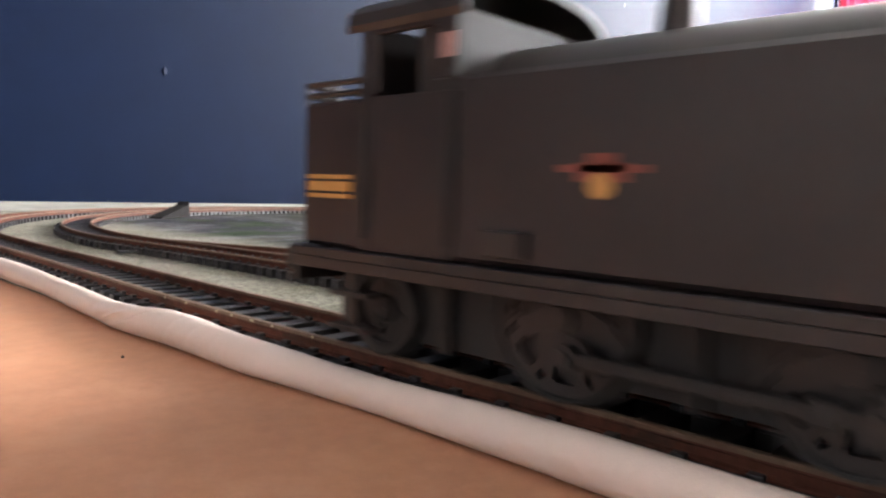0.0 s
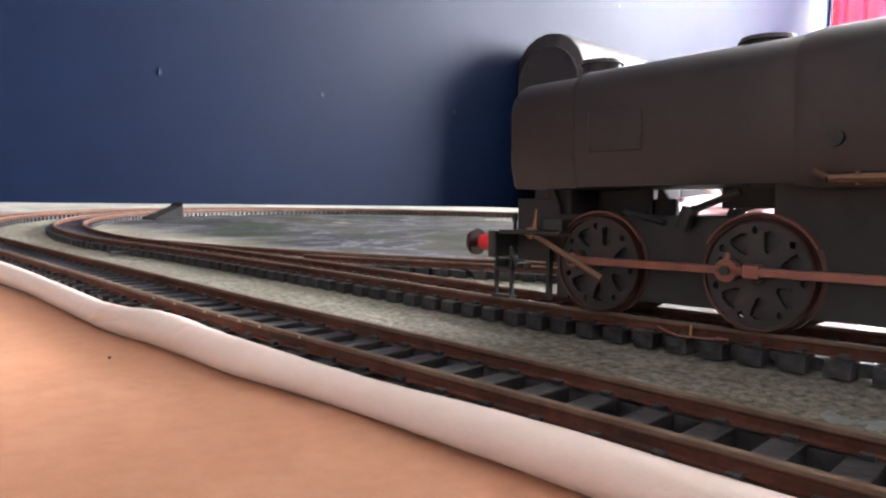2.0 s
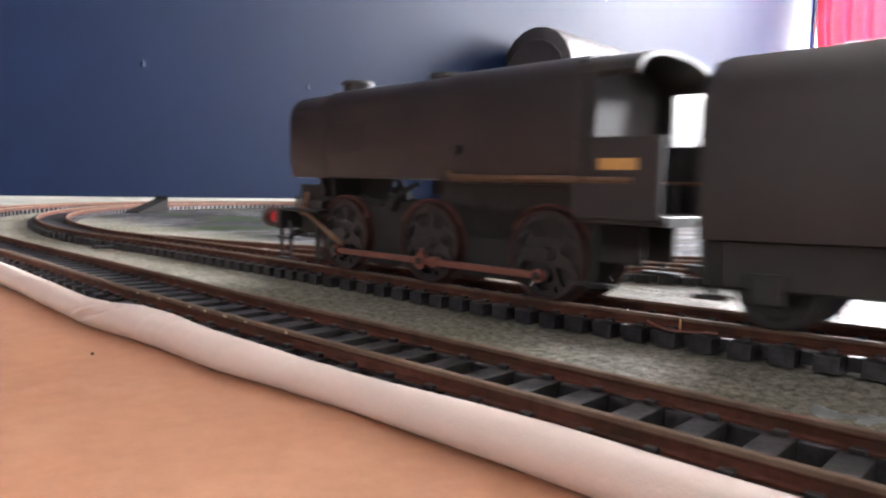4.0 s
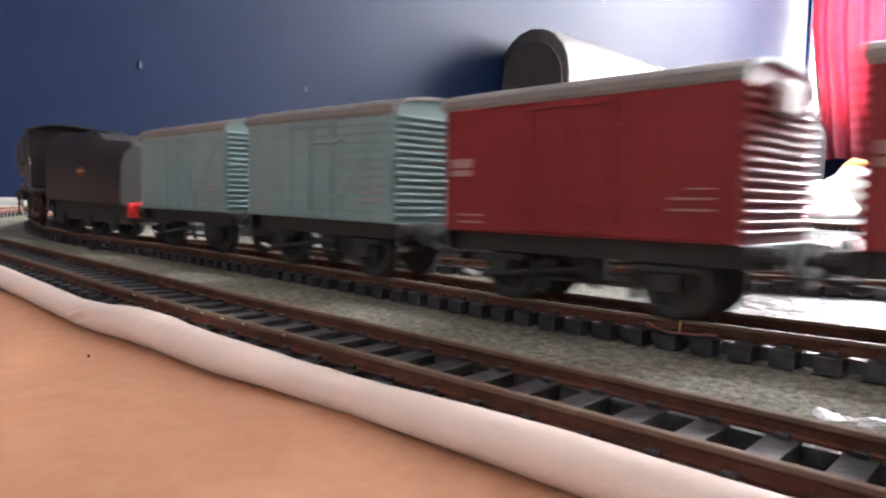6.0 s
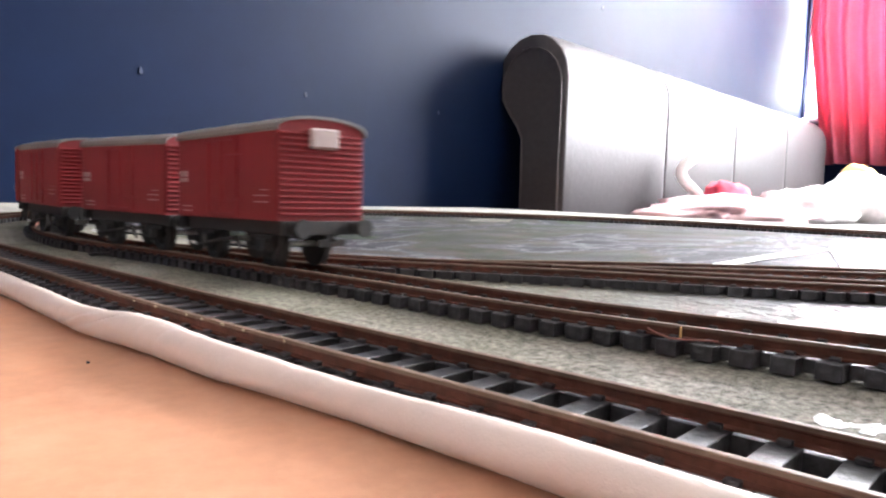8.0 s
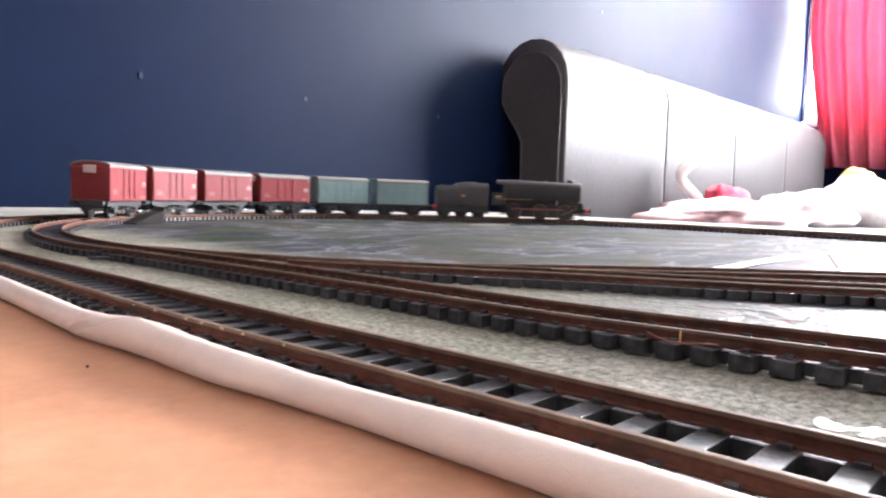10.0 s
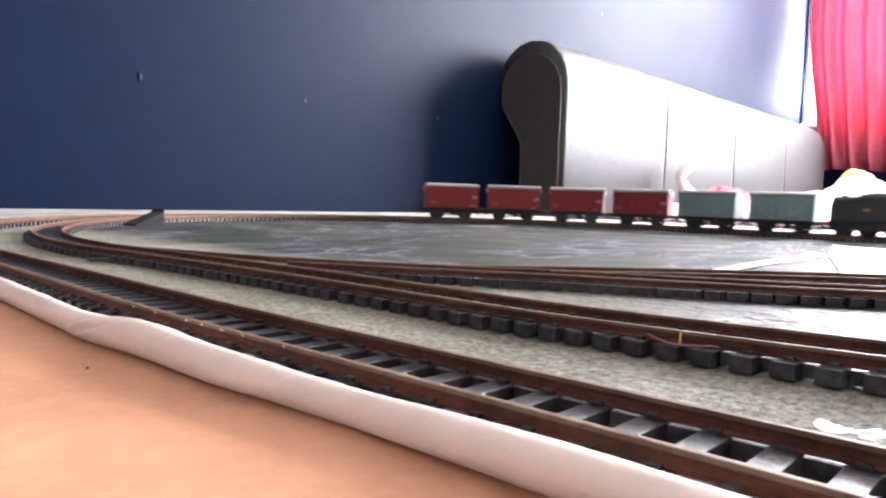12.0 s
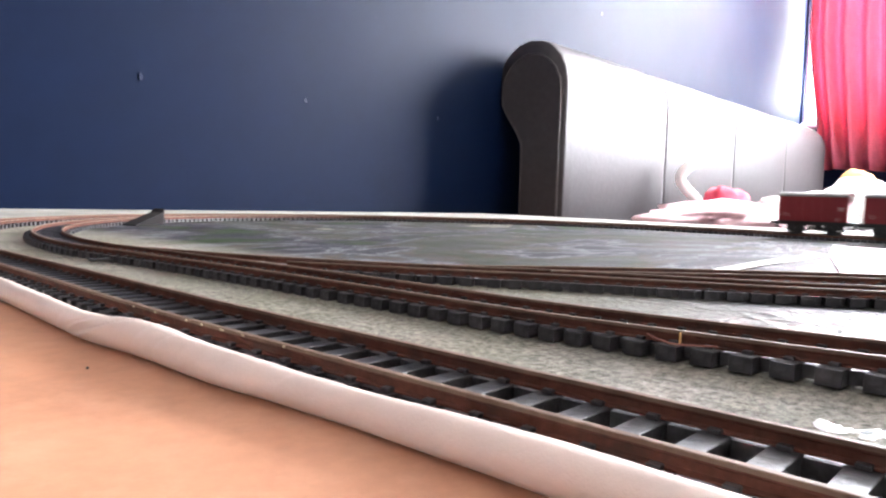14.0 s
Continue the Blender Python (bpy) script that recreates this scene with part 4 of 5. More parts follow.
def slab_engine():
    """Black tender engine with a slab-sided casing, no running boards."""
    e = thing("steam_locomotive", "weathered black six-coupled steam locomotive with slab-sided casing", "locomotive", "goods train engine and tender")
    def casing(hw, z0, zt, n=20):
        sh = 7.2
        pts = [(-hw + 1.2, z0), (hw - 1.2, z0), (hw, z0 + 5), (hw, zt - sh)]
        for k in range(1, n):
            a = math.pi * k / n
            pts.append((hw * math.copysign(abs(math.cos(a)) ** 0.72, math.cos(a)), zt - sh + sh * math.sin(a) ** 0.85))
        pts += [(-hw, zt - sh), (-hw, z0 + 5)]
        return pts
    part("boiler_casing", prism(bmesh.new(), [(-10, casing(15.6, 26.2, 52.0)), (36, casing(15.3, 26.2, 51.2))]), M_CASING, e, smooth=None)
    part("smokebox", prism(bmesh.new(), [(36.0, casing(15.0, 26.0, 50.6)), (52.2, casing(14.9, 26.0, 50.3)), (53.4, casing(14.3, 26.8, 49.4))]), M_CASING, e, smooth=None)
    part("casing_band", prism(bmesh.new(), [(35.6, casing(15.45, 26.1, 51.35)), (36.3, casing(15.45, 26.1, 51.35))]), M_CASING, e)
    part("firebox_casing", prism(bmesh.new(), [(-47, casing(16.3, 25.5, 53.2)), (-10.5, casing(16.0, 25.5, 52.6)), (-8.0, casing(15.8, 25.8, 52.2))]), M_CASING, e, smooth=None)
    for x, r, z0, h in ((39.5, 4.9, 50.2, 3.4), (3.0, 5.4, 51.3, 1.5)):
        bm = bmesh.new()
        rod(bm, (x, 0, z0), (x, 0, z0 + h), r * 0.82, r * 0.86, seg=24)
        rod(bm, (x, 0, z0 + h), (x, 0, z0 + h + 0.9), r, r * 0.9, seg=24)
        part("chimney" if x > 20 else "dome", bm, M_BLACK, e)
    # cab
    c = part("cab", boxes((-48.2, -47.0, -16.3, 16.3, 20.0, 50.5), (-67, -47.0, -16.3, 16.3, 18.0, 20.0), bev=0.2), M_CASING, e)
    sec = arch(17.2, 47.0, 47.6, 5.0, 18)[2:]
    part("cab_roof", prism(bmesh.new(), [(-60.5, sec + [(y * 0.95, z - 0.9) for y, z in sec[::-1]]), (-46.6, sec + [(y * 0.95, z - 0.9) for y, z in sec[::-1]])]), M_BLACK, c, smooth=None)
    for side in (-1, 1):
        y0, y1 = sorted((side * 17.3, side * 17.75))
        part("cab_side", boxes((-66, -47, *sorted((side * 16.3, side * 17.3)), 19, 35), (-51.5, -47, *sorted((side * 16.3, side * 17.3)), 35, 47.8), bev=0.2), M_CASING, c)
        part("number_panel", boxes((-61, -53, y0, y1 + 0.05, 28.6, 30.8)), M_GOLD, c, "faded gold bars")
        part("handrail", rods(((-49.5, side * 17.7, 26), (-49.5, side * 17.7, 46), 0.3), ((-65.4, side * 17.7, 22), (-65.4, side * 17.7, 35), 0.3), seg=6), M_FRAME, c)
        part("cab_step", boxes((-56, -47, min(side * 14, side * 17), max(side * 14, side * 17), 5.4, 6.2), (-52, -51, min(side * 15, side * 16), max(side * 15, side * 16), 6, 20)), M_FRAME, e)
        # pipe along the casing foot
        part("pipe", rods(((-14, side * 16.9, 26.6), (-60, side * 16.9, 26.6), 0.8), ((-14, side * 16.9, 26.6), (-11.5, side * 15.4, 27.8), 0.7), ((-18, side * 17.0, 25.6), (-18, side * 17.0, 27.7), 0.4), seg=8), M_BRASS, e, "copper-brown pipe")
        part("access_plug", rods(((-14.5, side * 16.0, 33.0), (-14.5, side * 16.9, 33.0), 1.3), seg=12), M_FRAME, e)
        part("access_panel", boxes((20, 32, min(side * 15.3, side * 15.7), max(side * 15.3, side * 15.7), 33, 41), bev=0.15), M_CASING, e)
        # frames, springs and guards
        y0, y1 = sorted((side * 6.2, side * 7.6))
        part("frame_plate", boxes((-58, 57, y0, y1, 9.5, 20.5), (24 if side < 0 else 46, 57, y0, y1, 12.5, 24.0), (-58, -2, y0, y1, 12, 26.5), *([(-2, 14, y0, y1, 22.0, 26.5)] if side < 0 else []), bev=0.3), M_FRAME, e)
        part("ash_pan", boxes((8, 27, y0, y1, 3.0, 10.0), (-28, -2, y0, y1, 3.0, 10.0)), M_FRAME, e)
        gus = prism(bmesh.new(), [(28.5 if side < 0 else 47, [(y0, 22), (y1, 22), (y1, 27), (y0, 27)]), (24.0 if side < 0 else 44.5, [(y0, 20), (y1, 20), (y1, 22), (y0, 22)])])
        part("gusset", gus, M_FRAME, e)
        bm = rods(((14.5, side * 10, 19.2), (11.2, side * 10, 21.8), 1.0), ((11.2, side * 10, 21.8), (2, side * 12, 25), 0.7), ((14, side * 10, 18), (12.5, side * 10, 22), 1.5), ((27, side * 9, 21.2), (18, side * 9, 19.0), 0.6), seg=8)
        part("brake_gear", bm, M_FRAME, e)
        # thin red arcs added over the wheels: light caught by the flange edges
        for x in (33.1, -0.4, -36.3):
            bm = bmesh.new()
            n = 14
            for k in range(n):
                a0, a1 = radians(28 + 124 * k / n), radians(28 + 124 * (k + 1) / n)
                rod(bm, (x + 10.95 * math.cos(a0), side * 9.3, 10.2 + 10.95 * math.sin(a0)), (x + 10.95 * math.cos(a1), side * 9.3, 10.2 + 10.95 * math.sin(a1)), 0.2, seg=6)
            part("splasher_rim", bm, M_ROD, e)
        bm = bmesh.new()
        rod(bm, (48.5, side * 12.6, 16.2), (29.5, side * 13.4, 7.6), 0.62, seg=10)
        rod(bm, (48.5, side * 11.8, 16.2), (48.5, side * 13.4, 16.2), 1.3, seg=14)
        rod(bm, (48.0, side * 12.6, 16.2), (47.2, side * 12.4, 21.5), 0.5, seg=8)
        part("drain_pipe", bm, M_BRASS, e, "dull brass pipe")
        # steps and guard irons under the beam
        bm = boxes(*[(x, x + 0.7, min(side * 13.2, side * 14.0), max(side * 13.2, side * 14.0), 1.6, 13) for x in (53.0, 57.6)],
                   (53, 58.2, min(side * 12.6, side * 15), max(side * 12.6, side * 15), 1.4, 2.0), (53, 58.2, min(side * 12.6, side * 15), max(side * 12.6, side * 15), 7.6, 8.2))
        rod(bm, (52, side * 13.6, 9), (53.4, side * 13.6, 12), 0.5, seg=6)
        part("front_step", bm, M_FRAME, e)
        part("guard_iron", boxes((46, 46.9, min(side * 8, side * 9.4), max(side * 8, side * 9.4), 1.2, 14), (41, 44, min(side * 8, side * 9), max(side * 8, side * 9), 2.0, 12)), M_FRAME, e)
        part("lamp_iron", rods(((56.5, side * 9, 16.5), (56.5, side * 9, 20.5), 0.45), ((56.5, side * 9, 18.8), (56.5, side * 9, 20.2), 0.7), seg=8), M_FRAME, e)
    part("front_platform", boxes((40, 57.6, -13.8, 13.8, 15.8, 16.8), (41, 46, -12, 12, 16.8, 19.5), bev=0.3), M_FRAME, e)
    beam = part("buffer_beam", boxes((57.6, 60.0, -14.6, 14.6, 10.4, 16.6), bev=0.25), M_FRAME, e)
    buffers(e, 60.0, 1, 11.6, 13.6, M_REDBEAM, 3.2)
    coupling(e, 60.0, 1)
    part("firebox_bottom", boxes((-36, -4, -5.5, 5.5, 8, 26)), M_FRAME, e)
    part("boiler_cradle", boxes((43, 50, -6, 6, 20, 26.3), (29, 43, -6, -4.5, 20, 26.3), bev=0.4), M_FRAME, e)
    axles = [driving_axle(e, x) for x in (33.1, -0.4, -36.3)]
    return e, axles, coupling_rods(e, (33.1, -0.4, -36.3))


def tender():
    t = thing("tender", "weathered black locomotive tender with rounded coal sides", "tender", "goods train engine and tender")
    sec = lambda z: [(-16.8, 15.5), (16.8, 15.5), (17.2, 20), (17.2, z - 8), (15.5, z - 3.5), (11.5, z), (-11.5, z), (-15.5, z - 3.5), (-17.2, z - 8), (-17.2, 20)]
    part("tank", prism(bmesh.new(), [(-40, sec(40.5)), (-37.5, sec(42.5)), (-15, sec(43.5)), (-10, sec(46.6)), (27, sec(47.2)), (30, sec(46.4))]), M_CASING, t, smooth=None)
    bm = bmesh.new()
    bmesh.ops.create_icosphere(bm, subdivisions=4, radius=1)
    for v in bm.verts:
        q = 1 + 0.25 * noise.noise(v.co * 5)
        v.co = Vector((8 + v.co.x * 17 * q, v.co.y * 9 * q, 45.5 + v.co.z * 3.2 * q)) * K
    part("coal_load", bm, M_COAL, t)
    for side in (-1, 1):
        y0, y1 = sorted((side * 17.15, side * 17.6))
        part("crest", rods(((-5, side * 17.1, 29.5), (-5, side * 17.55, 29.5), 2.2), seg=16), M_CREST, t, "small red and gold crest")
        part("crest_ring", boxes((-8.2, -1.8, y0, y1 + 0.05, 29.0, 30.0)), M_GOLD, t)
        y0, y1 = sorted((side * 12.2, side * 14))
        part("frame_plate", boxes((-41, 31, y0, y1, 7, 15.5), bev=0.4), M_FRAME, t)
        for x in (-29, -5, 19):
            part("axle_box", boxes((x - 3, x + 3, min(side * 13, side * 15.5), max(side * 13, side * 15.5), 4.5, 10), bev=0.5), M_FRAME, t)
        part("handrail", rods(((-39, side * 17.7, 20), (-39, side * 17.7, 34), 0.3), seg=6), M_FRAME, t)
        part("step", boxes((25, 31, min(side * 14, side * 16.5), max(side * 14, side * 16.5), 5, 5.8), (27.5, 28.5, min(side * 14, side * 15), max(side * 14, side * 15), 5.5, 15)), M_FRAME, t)
    part("underframe", boxes((-41, 31, -12, 12, 8, 15.5)), M_FRAME, t)
    part("filler_cap", rods(((-30, 0, 42), (-30, 0, 44.6), 3.0), seg=16), M_BLACK, t)
    part("buffer_beam", boxes((-42.4, -40.8, -15, 15, 10.4, 16.6), bev=0.25), M_REDBEAM, t, "red painted buffer beam")
    buffers(t, -42.4, -1, 11.6, 13.6, M_REDBEAM, 3.0)
    coupling(t, -42.4, -1)
    part("drawbar", boxes((30, 39, -2, 2, 8, 9.5)), M_FRAME, t)
    return t, [wheelset(t, x, 7.0, WHEEL_SMALL) for x in (-29, -5, 19)]


def tank_engine():
    """Black side-tank engine, bunker behind the cab."""
    e = thing("tank_locomotive", "weathered black side-tank steam locomotive with coal bunker", "locomotive")
    hw = 15.6
    for side in (-1, 1):
        y0, y1 = sorted((side * 8.5, side * hw))
        part("side_tank", boxes((-43, 44, y0, y1, 16.2, 39.2), bev=0.7), M_CASING, e)
        y0, y1 = sorted((side * (hw - 0.05), side * (hw + 0.3)))
        bm = bmesh.new()
        for k, (w, h, z) in enumerate(((7.0, 0.8, 27.4), (4.0, 2.0, 26.4), (2.2, 1.1, 28.3))):
            box(bm, -22 - w * 0.75, -22 + w * 0.75, y0, y1 + 0.03 * k, z, z + h)
        part("crest", bm, M_CREST, e, "faded red lion crest drawn as plain bars")
        part("crest_wheel", rods(((-22, side * (hw - 0.1), 26.0), (-22, side * (hw + 0.4), 26.0), 1.4), seg=14), M_GOLD, e, "gold disc of the crest")
        # cab side with a doorway opening
        y0, y1 = sorted((side * (hw - 1.2), side * hw))
        part("cab_side", boxes((-61, -58.4, y0, y1, 16.2, 47.4), (-47.0, -43, y0, y1, 39, 47.4), (-58.4, -47.0, y0, y1, 45.8, 47.4), (-58.4, -57.4, y0, y1, 38, 45.8), bev=0.15), M_CASING, e)
        part("cab_panel", boxes((-58.4, -43, y0, y1, 16.2, 37.5), bev=0.15), M_CASING, e)
        part("cab_handrail", rods(((-59.4, side * (hw + 0.5), 18), (-59.4, side * (hw + 0.5), 40), 0.35), ((-43.6, side * (hw + 0.5), 18), (-43.6, side * (hw + 0.5), 40), 0.35), seg=6), M_FRAME, e)
        part("bunker_stripe", boxes((-73.2, -63.2, *sorted((side * 14.9, side * 15.35)), 23.4, 24.0), (-73.2, -63.2, *sorted((side * 14.9, side * 15.35)), 24.4, 25.8), (-73.2, -63.2, *sorted((side * 14.9, side * 15.35)), 26.2, 26.8)), M_GOLD, e, "faded gold bars")
        part("running_board", boxes((-76, 70, *sorted((side * 8, side * 16.6)), 14.6, 16.0), (-76, 70, *sorted((side * 16.0, side * 16.6)), 12.9, 14.6), bev=0.15), M_BLACK, e)
        part("frame_plate", boxes((-74, 68, *sorted((side * 6.0, side * 7.4)), 2.6, 14.6)), M_FRAME, e)
        part("tank_step", boxes((-37, -31, *sorted((side * 15.5, side * 17.0)), 17.4, 20.5), bev=0.2), M_BLACK, e)
        part("cab_step", boxes((-66, -58, *sorted((side * 13, side * 16.4)), 4.5, 5.2), (-66, -58, *sorted((side * 13, side * 16.4)), 9.5, 10.2), (-63, -61, *sorted((side * 14.5, side * 15.5)), 4.5, 14.6)), M_FRAME, e)
        for bx in (-14, 18, -50):
            part("brake_hanger", boxes((bx, bx + 1.4, *sorted((side * 8, side * 10)), 2.5, 13)), M_FRAME, e)
        part("cylinder", rods(((44, side * 11.5, 12), (58, side * 11.5, 12), 5.0), seg=20), M_BLACK, e)
        part("slide_bar", rods(((30, side * 12.4, 10), (45, side * 12, 11.5), 0.7), seg=8), M_STEEL, e)
    part("bunker", boxes((-75, -61, -14.9, 14.9, 16.2, 37.6), bev=0.6), M_CASING, e)
    bm = bmesh.new()
    for z in (38.6, 40.2):
        for a, b in (((-74.6, -14.4), (-74.6, 14.4)), ((-74.6, -14.4), (-61, -14.4)), ((-74.6, 14.4), (-61, 14.4))):
            rod(bm, (a[0], a[1], z), (b[0], b[1], z), 0.45, seg=8)
    for x, y in ((-74.6, -14.4), (-74.6, 14.4), (-68, -14.4), (-68, 14.4)):
        rod(bm, (x, y, 37.4), (x, y, 40.6), 0.4, seg=8)
    part("coal_rail", bm, M_BLACK, e)
    bm = bmesh.new()
    bmesh.ops.create_icosphere(bm, subdivisions=3, radius=1)
    for v in bm.verts:
        q = 1 + 0.3 * noise.noise(v.co * 4)
        v.co = Vector((-68 + v.co.x * 5.6 * q, v.co.y * 12 * q, 36.5 + v.co.z * 3 * q)) * K
    part("coal_load", bm, M_COAL, e)
    for x0, x1 in ((-61, -59.8), (-44.2, -43)):
        bm = boxes((x0, x1, -14.4, 14.4, 16.2, 47.4))
        part("cab_bulkhead", bm, M_CASING, e)
    sec = arch(16.2, 47.0, 47.3, 5.4, 14)[2:]
    sec = sec + [(y * 0.97, z - 0.9) for y, z in sec[::-1]]
    part("cab_roof", prism(bmesh.new(), [(-63.5, sec), (-41.5, sec)]), M_BLACK, e, "rounded black cab roof", smooth=None)
    part("cab_notice", boxes((-45.6, -43.2, -15.75, -15.55, 41.5, 44.5)), M_LETTER, e, "small pinkish plate")
    bm = bmesh.new()
    rod(bm, (-44, 0, 34), (46, 0, 34), 10.6, seg=40)
    part("boiler", bm, M_BLACK, e, smooth=None)
    bm = bmesh.new()
    rod(bm, (46, 0, 33.5), (66, 0, 33.5), 11.2, seg=40)
    rod(bm, (66, 0, 33.5), (67.2, 0, 33.5), 9.4, 7.0, seg=40)
    part("smokebox", bm, M_BLACK, e)
    part("smokebox_saddle", boxes((47, 65, -9, 9, 14.6, 26)), M_BLACK, e)
    for x, r, h, nm in ((56, 3.6, 52, "chimney"), (12, 4.6, 48.5, "dome"), (-22, 2.6, 48, "safety_valve")):
        bm = bmesh.new()
        rod(bm, (x, 0, 42), (x, 0, h), r, r * 0.85, seg=22)
        rod(bm, (x, 0, h), (x, 0, h + 1.2), r * (1.15 if nm == "chimney" else 0.85), r * (1.0 if nm == "chimney" else 0.4), seg=22)
        part(nm, bm, M_BLACK, e)
    # backhead made solid and far doorway blocked, so the cab opening looks shaded
    part("cab_backhead", boxes((-52, -44.3, -13.5, 13.5, 16.2, 46.8), (-58, -52, 9.0, 13.8, 16.2, 46.8), bev=0.5), M_FRAME, e, "boiler backhead and dark filler added to shade the cab doorway")
    for x, sgn in ((-76, -1), (70, 1)):
        part("buffer_beam", boxes((*sorted((x, x + sgn * 1.5)), -15, 15, 10.2, 16), bev=0.2), M_REDBEAM if sgn > 0 else M_BLACK, e)
        buffers(e, x + sgn * 1.5, sgn, 11.6, 13.4, None, 2.6, 0.35)
        if sgn > 0:
            coupling(e, x + sgn * 1.5, sgn)
    part("ash_pan", boxes((-40, 20, -5.5, 5.5, 5, 24)), M_FRAME, e)
    xs = (33.0, 2.0, -30.0)
    axles = [driving_axle(e, x, dark=True) for x in xs] + [wheelset(e, -62, 7.0, WHEEL_SMALL)]
    return e, axles, coupling_rods(e, xs, dark=True)


ENGINE = slab_engine()
TENDER = tender()
GREEN_LABEL = "pale grey-green goods van with ribbed ends and planked sides"
RED_LABEL = "dark red goods van with ribbed ends and a grey roof"
VANS = [van(GREEN_LABEL, M_VANGREEN, False) for _ in range(2)] + [van(RED_LABEL, M_VANRED, True) for _ in range(4)]
TANK = tank_engine()


# ---- tracks ----
RAIL_SIDE = [(-1.0, -2.5), (1.0, -2.5), (1.0, -2.2), (0.32, -2.0), (0.30, -1.05), (0.55, -0.85), (0.55, -0.62), (-0.55, -0.62), (-0.55, -0.85), (-0.30, -1.05), (-0.32, -2.0), (-1.0, -2.2)]
RAIL_HEAD = [(-0.56, -0.62), (0.56, -0.62), (0.58, -0.12), (0.45, 0.0), (-0.45, 0.0), (-0.58, -0.12)]
GAUGE = 16.5


def offset_line(pts, off):
    out = []
    for i, p in enumerate(pts):
        a, b = pts[max(0, i - 1)], pts[min(len(pts) - 1, i + 1)]
        t = Vector((b[0] - a[0], b[1] - a[1])).normalized()
        out.append((p[0] - t.y * off, p[1] + t.x * off))
    return out


def rail(parent, pts, lift=None):
    r = part("rail", sweep(bmesh.new(), pts, RAIL_SIDE, lift=lift), M_RAIL, parent, "rust-brown rail with a worn head")
    part("rail_head", sweep(bmesh.new(), pts, RAIL_HEAD, lift=lift), M_RAILTOP, r)
    return r


def along(pts, step, start=0.0):
    """Places and headings at even steps along a line."""
    out, need = [], start
    run = 0.0
    for a, b in zip(pts, pts[1:]):
        seg = math.hypot(b[0] - a[0], b[1] - a[1])
        while need <= run + seg:
            f = (need - run) / seg
            out.append((a[0] + (b[0] - a[0]) * f, a[1] + (b[1] - a[1]) * f, math.degrees(math.atan2(b[1] - a[1], b[0] - a[0]))))
            need += step
        run += seg
    return out


SLEEPER_H = 2.5


def sleeper_mesh(width, length):
    bm = boxes((-width / 2, width / 2, -length / 2, length / 2, SHEET_Z - 0.15, -SLEEPER_H), bev=0.1)
    for y in (-GAUGE / 2, GAUGE / 2):
        for s in (-1, 1):
            box(bm, -0.85, 0.85, *sorted((y + s * 0.75, y + s * 1.9)), -SLEEPER_H - 0.05, -SLEEPER_H + 0.65, bev=0.12)
    me = bpy.data.meshes.new("sleeper")
    bm.to_mesh(me)
    bm.free()
    me.materials.append(M_SLEEPER)
    return me


def track(name, label, line, pitch, width, length, near, rails=None, skip=0.0, lift=None):
    t = thing(name, label, "railway track", "tracks of the layout")
    for pts in rails or (offset_line(line, GAUGE / 2), offset_line(line, -GAUGE / 2)):
        rail(t, pts, lift)
    me = sleeper_mesh(width, length)
    rest = bmesh.new()
    for x, y, a in along(line, pitch, skip):
        up = lift(x, y) if lift else 0.0
        if near[0] < x < near[1] and near[2] < y < near[3]:
            piece("sleeper", me, t, m=pose(x * K, y * K, up * K, 0, 0, a))
        else:
            c, s = math.cos(radians(a)), math.sin(radians(a))
            co = [(u, w, z) for u in (-width / 2, width / 2) for w in (-length / 2, length / 2) for z in (SHEET_Z - 0.15, -SLEEPER_H)]
            v = [rest.verts.new(((x + u * c - w * s) * K, (y + u * s + w * c) * K, (z + up) * K)) for u, w, z in co]
            for q in ((0, 1, 3, 2), (4, 6, 7, 5), (0, 4, 5, 1), (2, 3, 7, 6), (0, 2, 6, 4), (1, 5, 7, 3)):
                rest.faces.new([v[i] for i in q])
    if rest.verts:
        tagged(part("far_sleeper_strip", rest, M_SLEEPER, t), kind="stuff")
    else:
        rest.free()
    return t


def cut(line, s0, s1):
    return [p for p in line if s0 <= p[0] <= s1]


NEAR_BOX = (-400, 90, 40, 240)
front = track("front_track", "brown rails on black sleepers along the sheet's rolled edge", LINE_NEAR, 8.0, 3.7, 24.6, NEAR_BOX, skip=1.6, lift=ground)
main = track("main_track", "inner oval track with rust-brown rails on black sleepers", LINE_MAIN, 6.95, 4.1, 25.5, (-480, 60, 100, 270), skip=2.4, lift=main_rise)
for line, parent, lift in ((LINE_NEAR, front, ground), (LINE_MAIN, main, main_rise)):
    for side in (-GAUGE / 2, GAUGE / 2):
        part("web", sweep(bmesh.new(), offset_line(line, side), [(-1.1, SHEET_Z), (1.1, SHEET_Z), (1.1, -2.9), (-1.1, -2.9)], lift=lift), M_SLEEPER, parent)
third = offset_line(LINE_THIRD, -GAUGE / 2)
fourth_n = offset_line(LINE_FOURTH, -GAUGE / 2)
track("branch_track", "diverging branch track with rust-brown rails", [p for p in LINE_THIRD if p[0] > -246], 7.2, 4.6, 25.0, (-260, 130, 130, 460), lift=ground,
      rails=(offset_line(LINE_THIRD, GAUGE / 2), cut(third, -234, 200)))
track("siding_track", "second diverging track with rust-brown rails", [p for p in LINE_FOURTH if p[0] > -150], 7.2, 4.6, 25.0, (-200, 130, 130, 560), lift=ground,
      rails=(offset_line(LINE_FOURTH, GAUGE / 2), cut(fourth_n, -146, 200)))


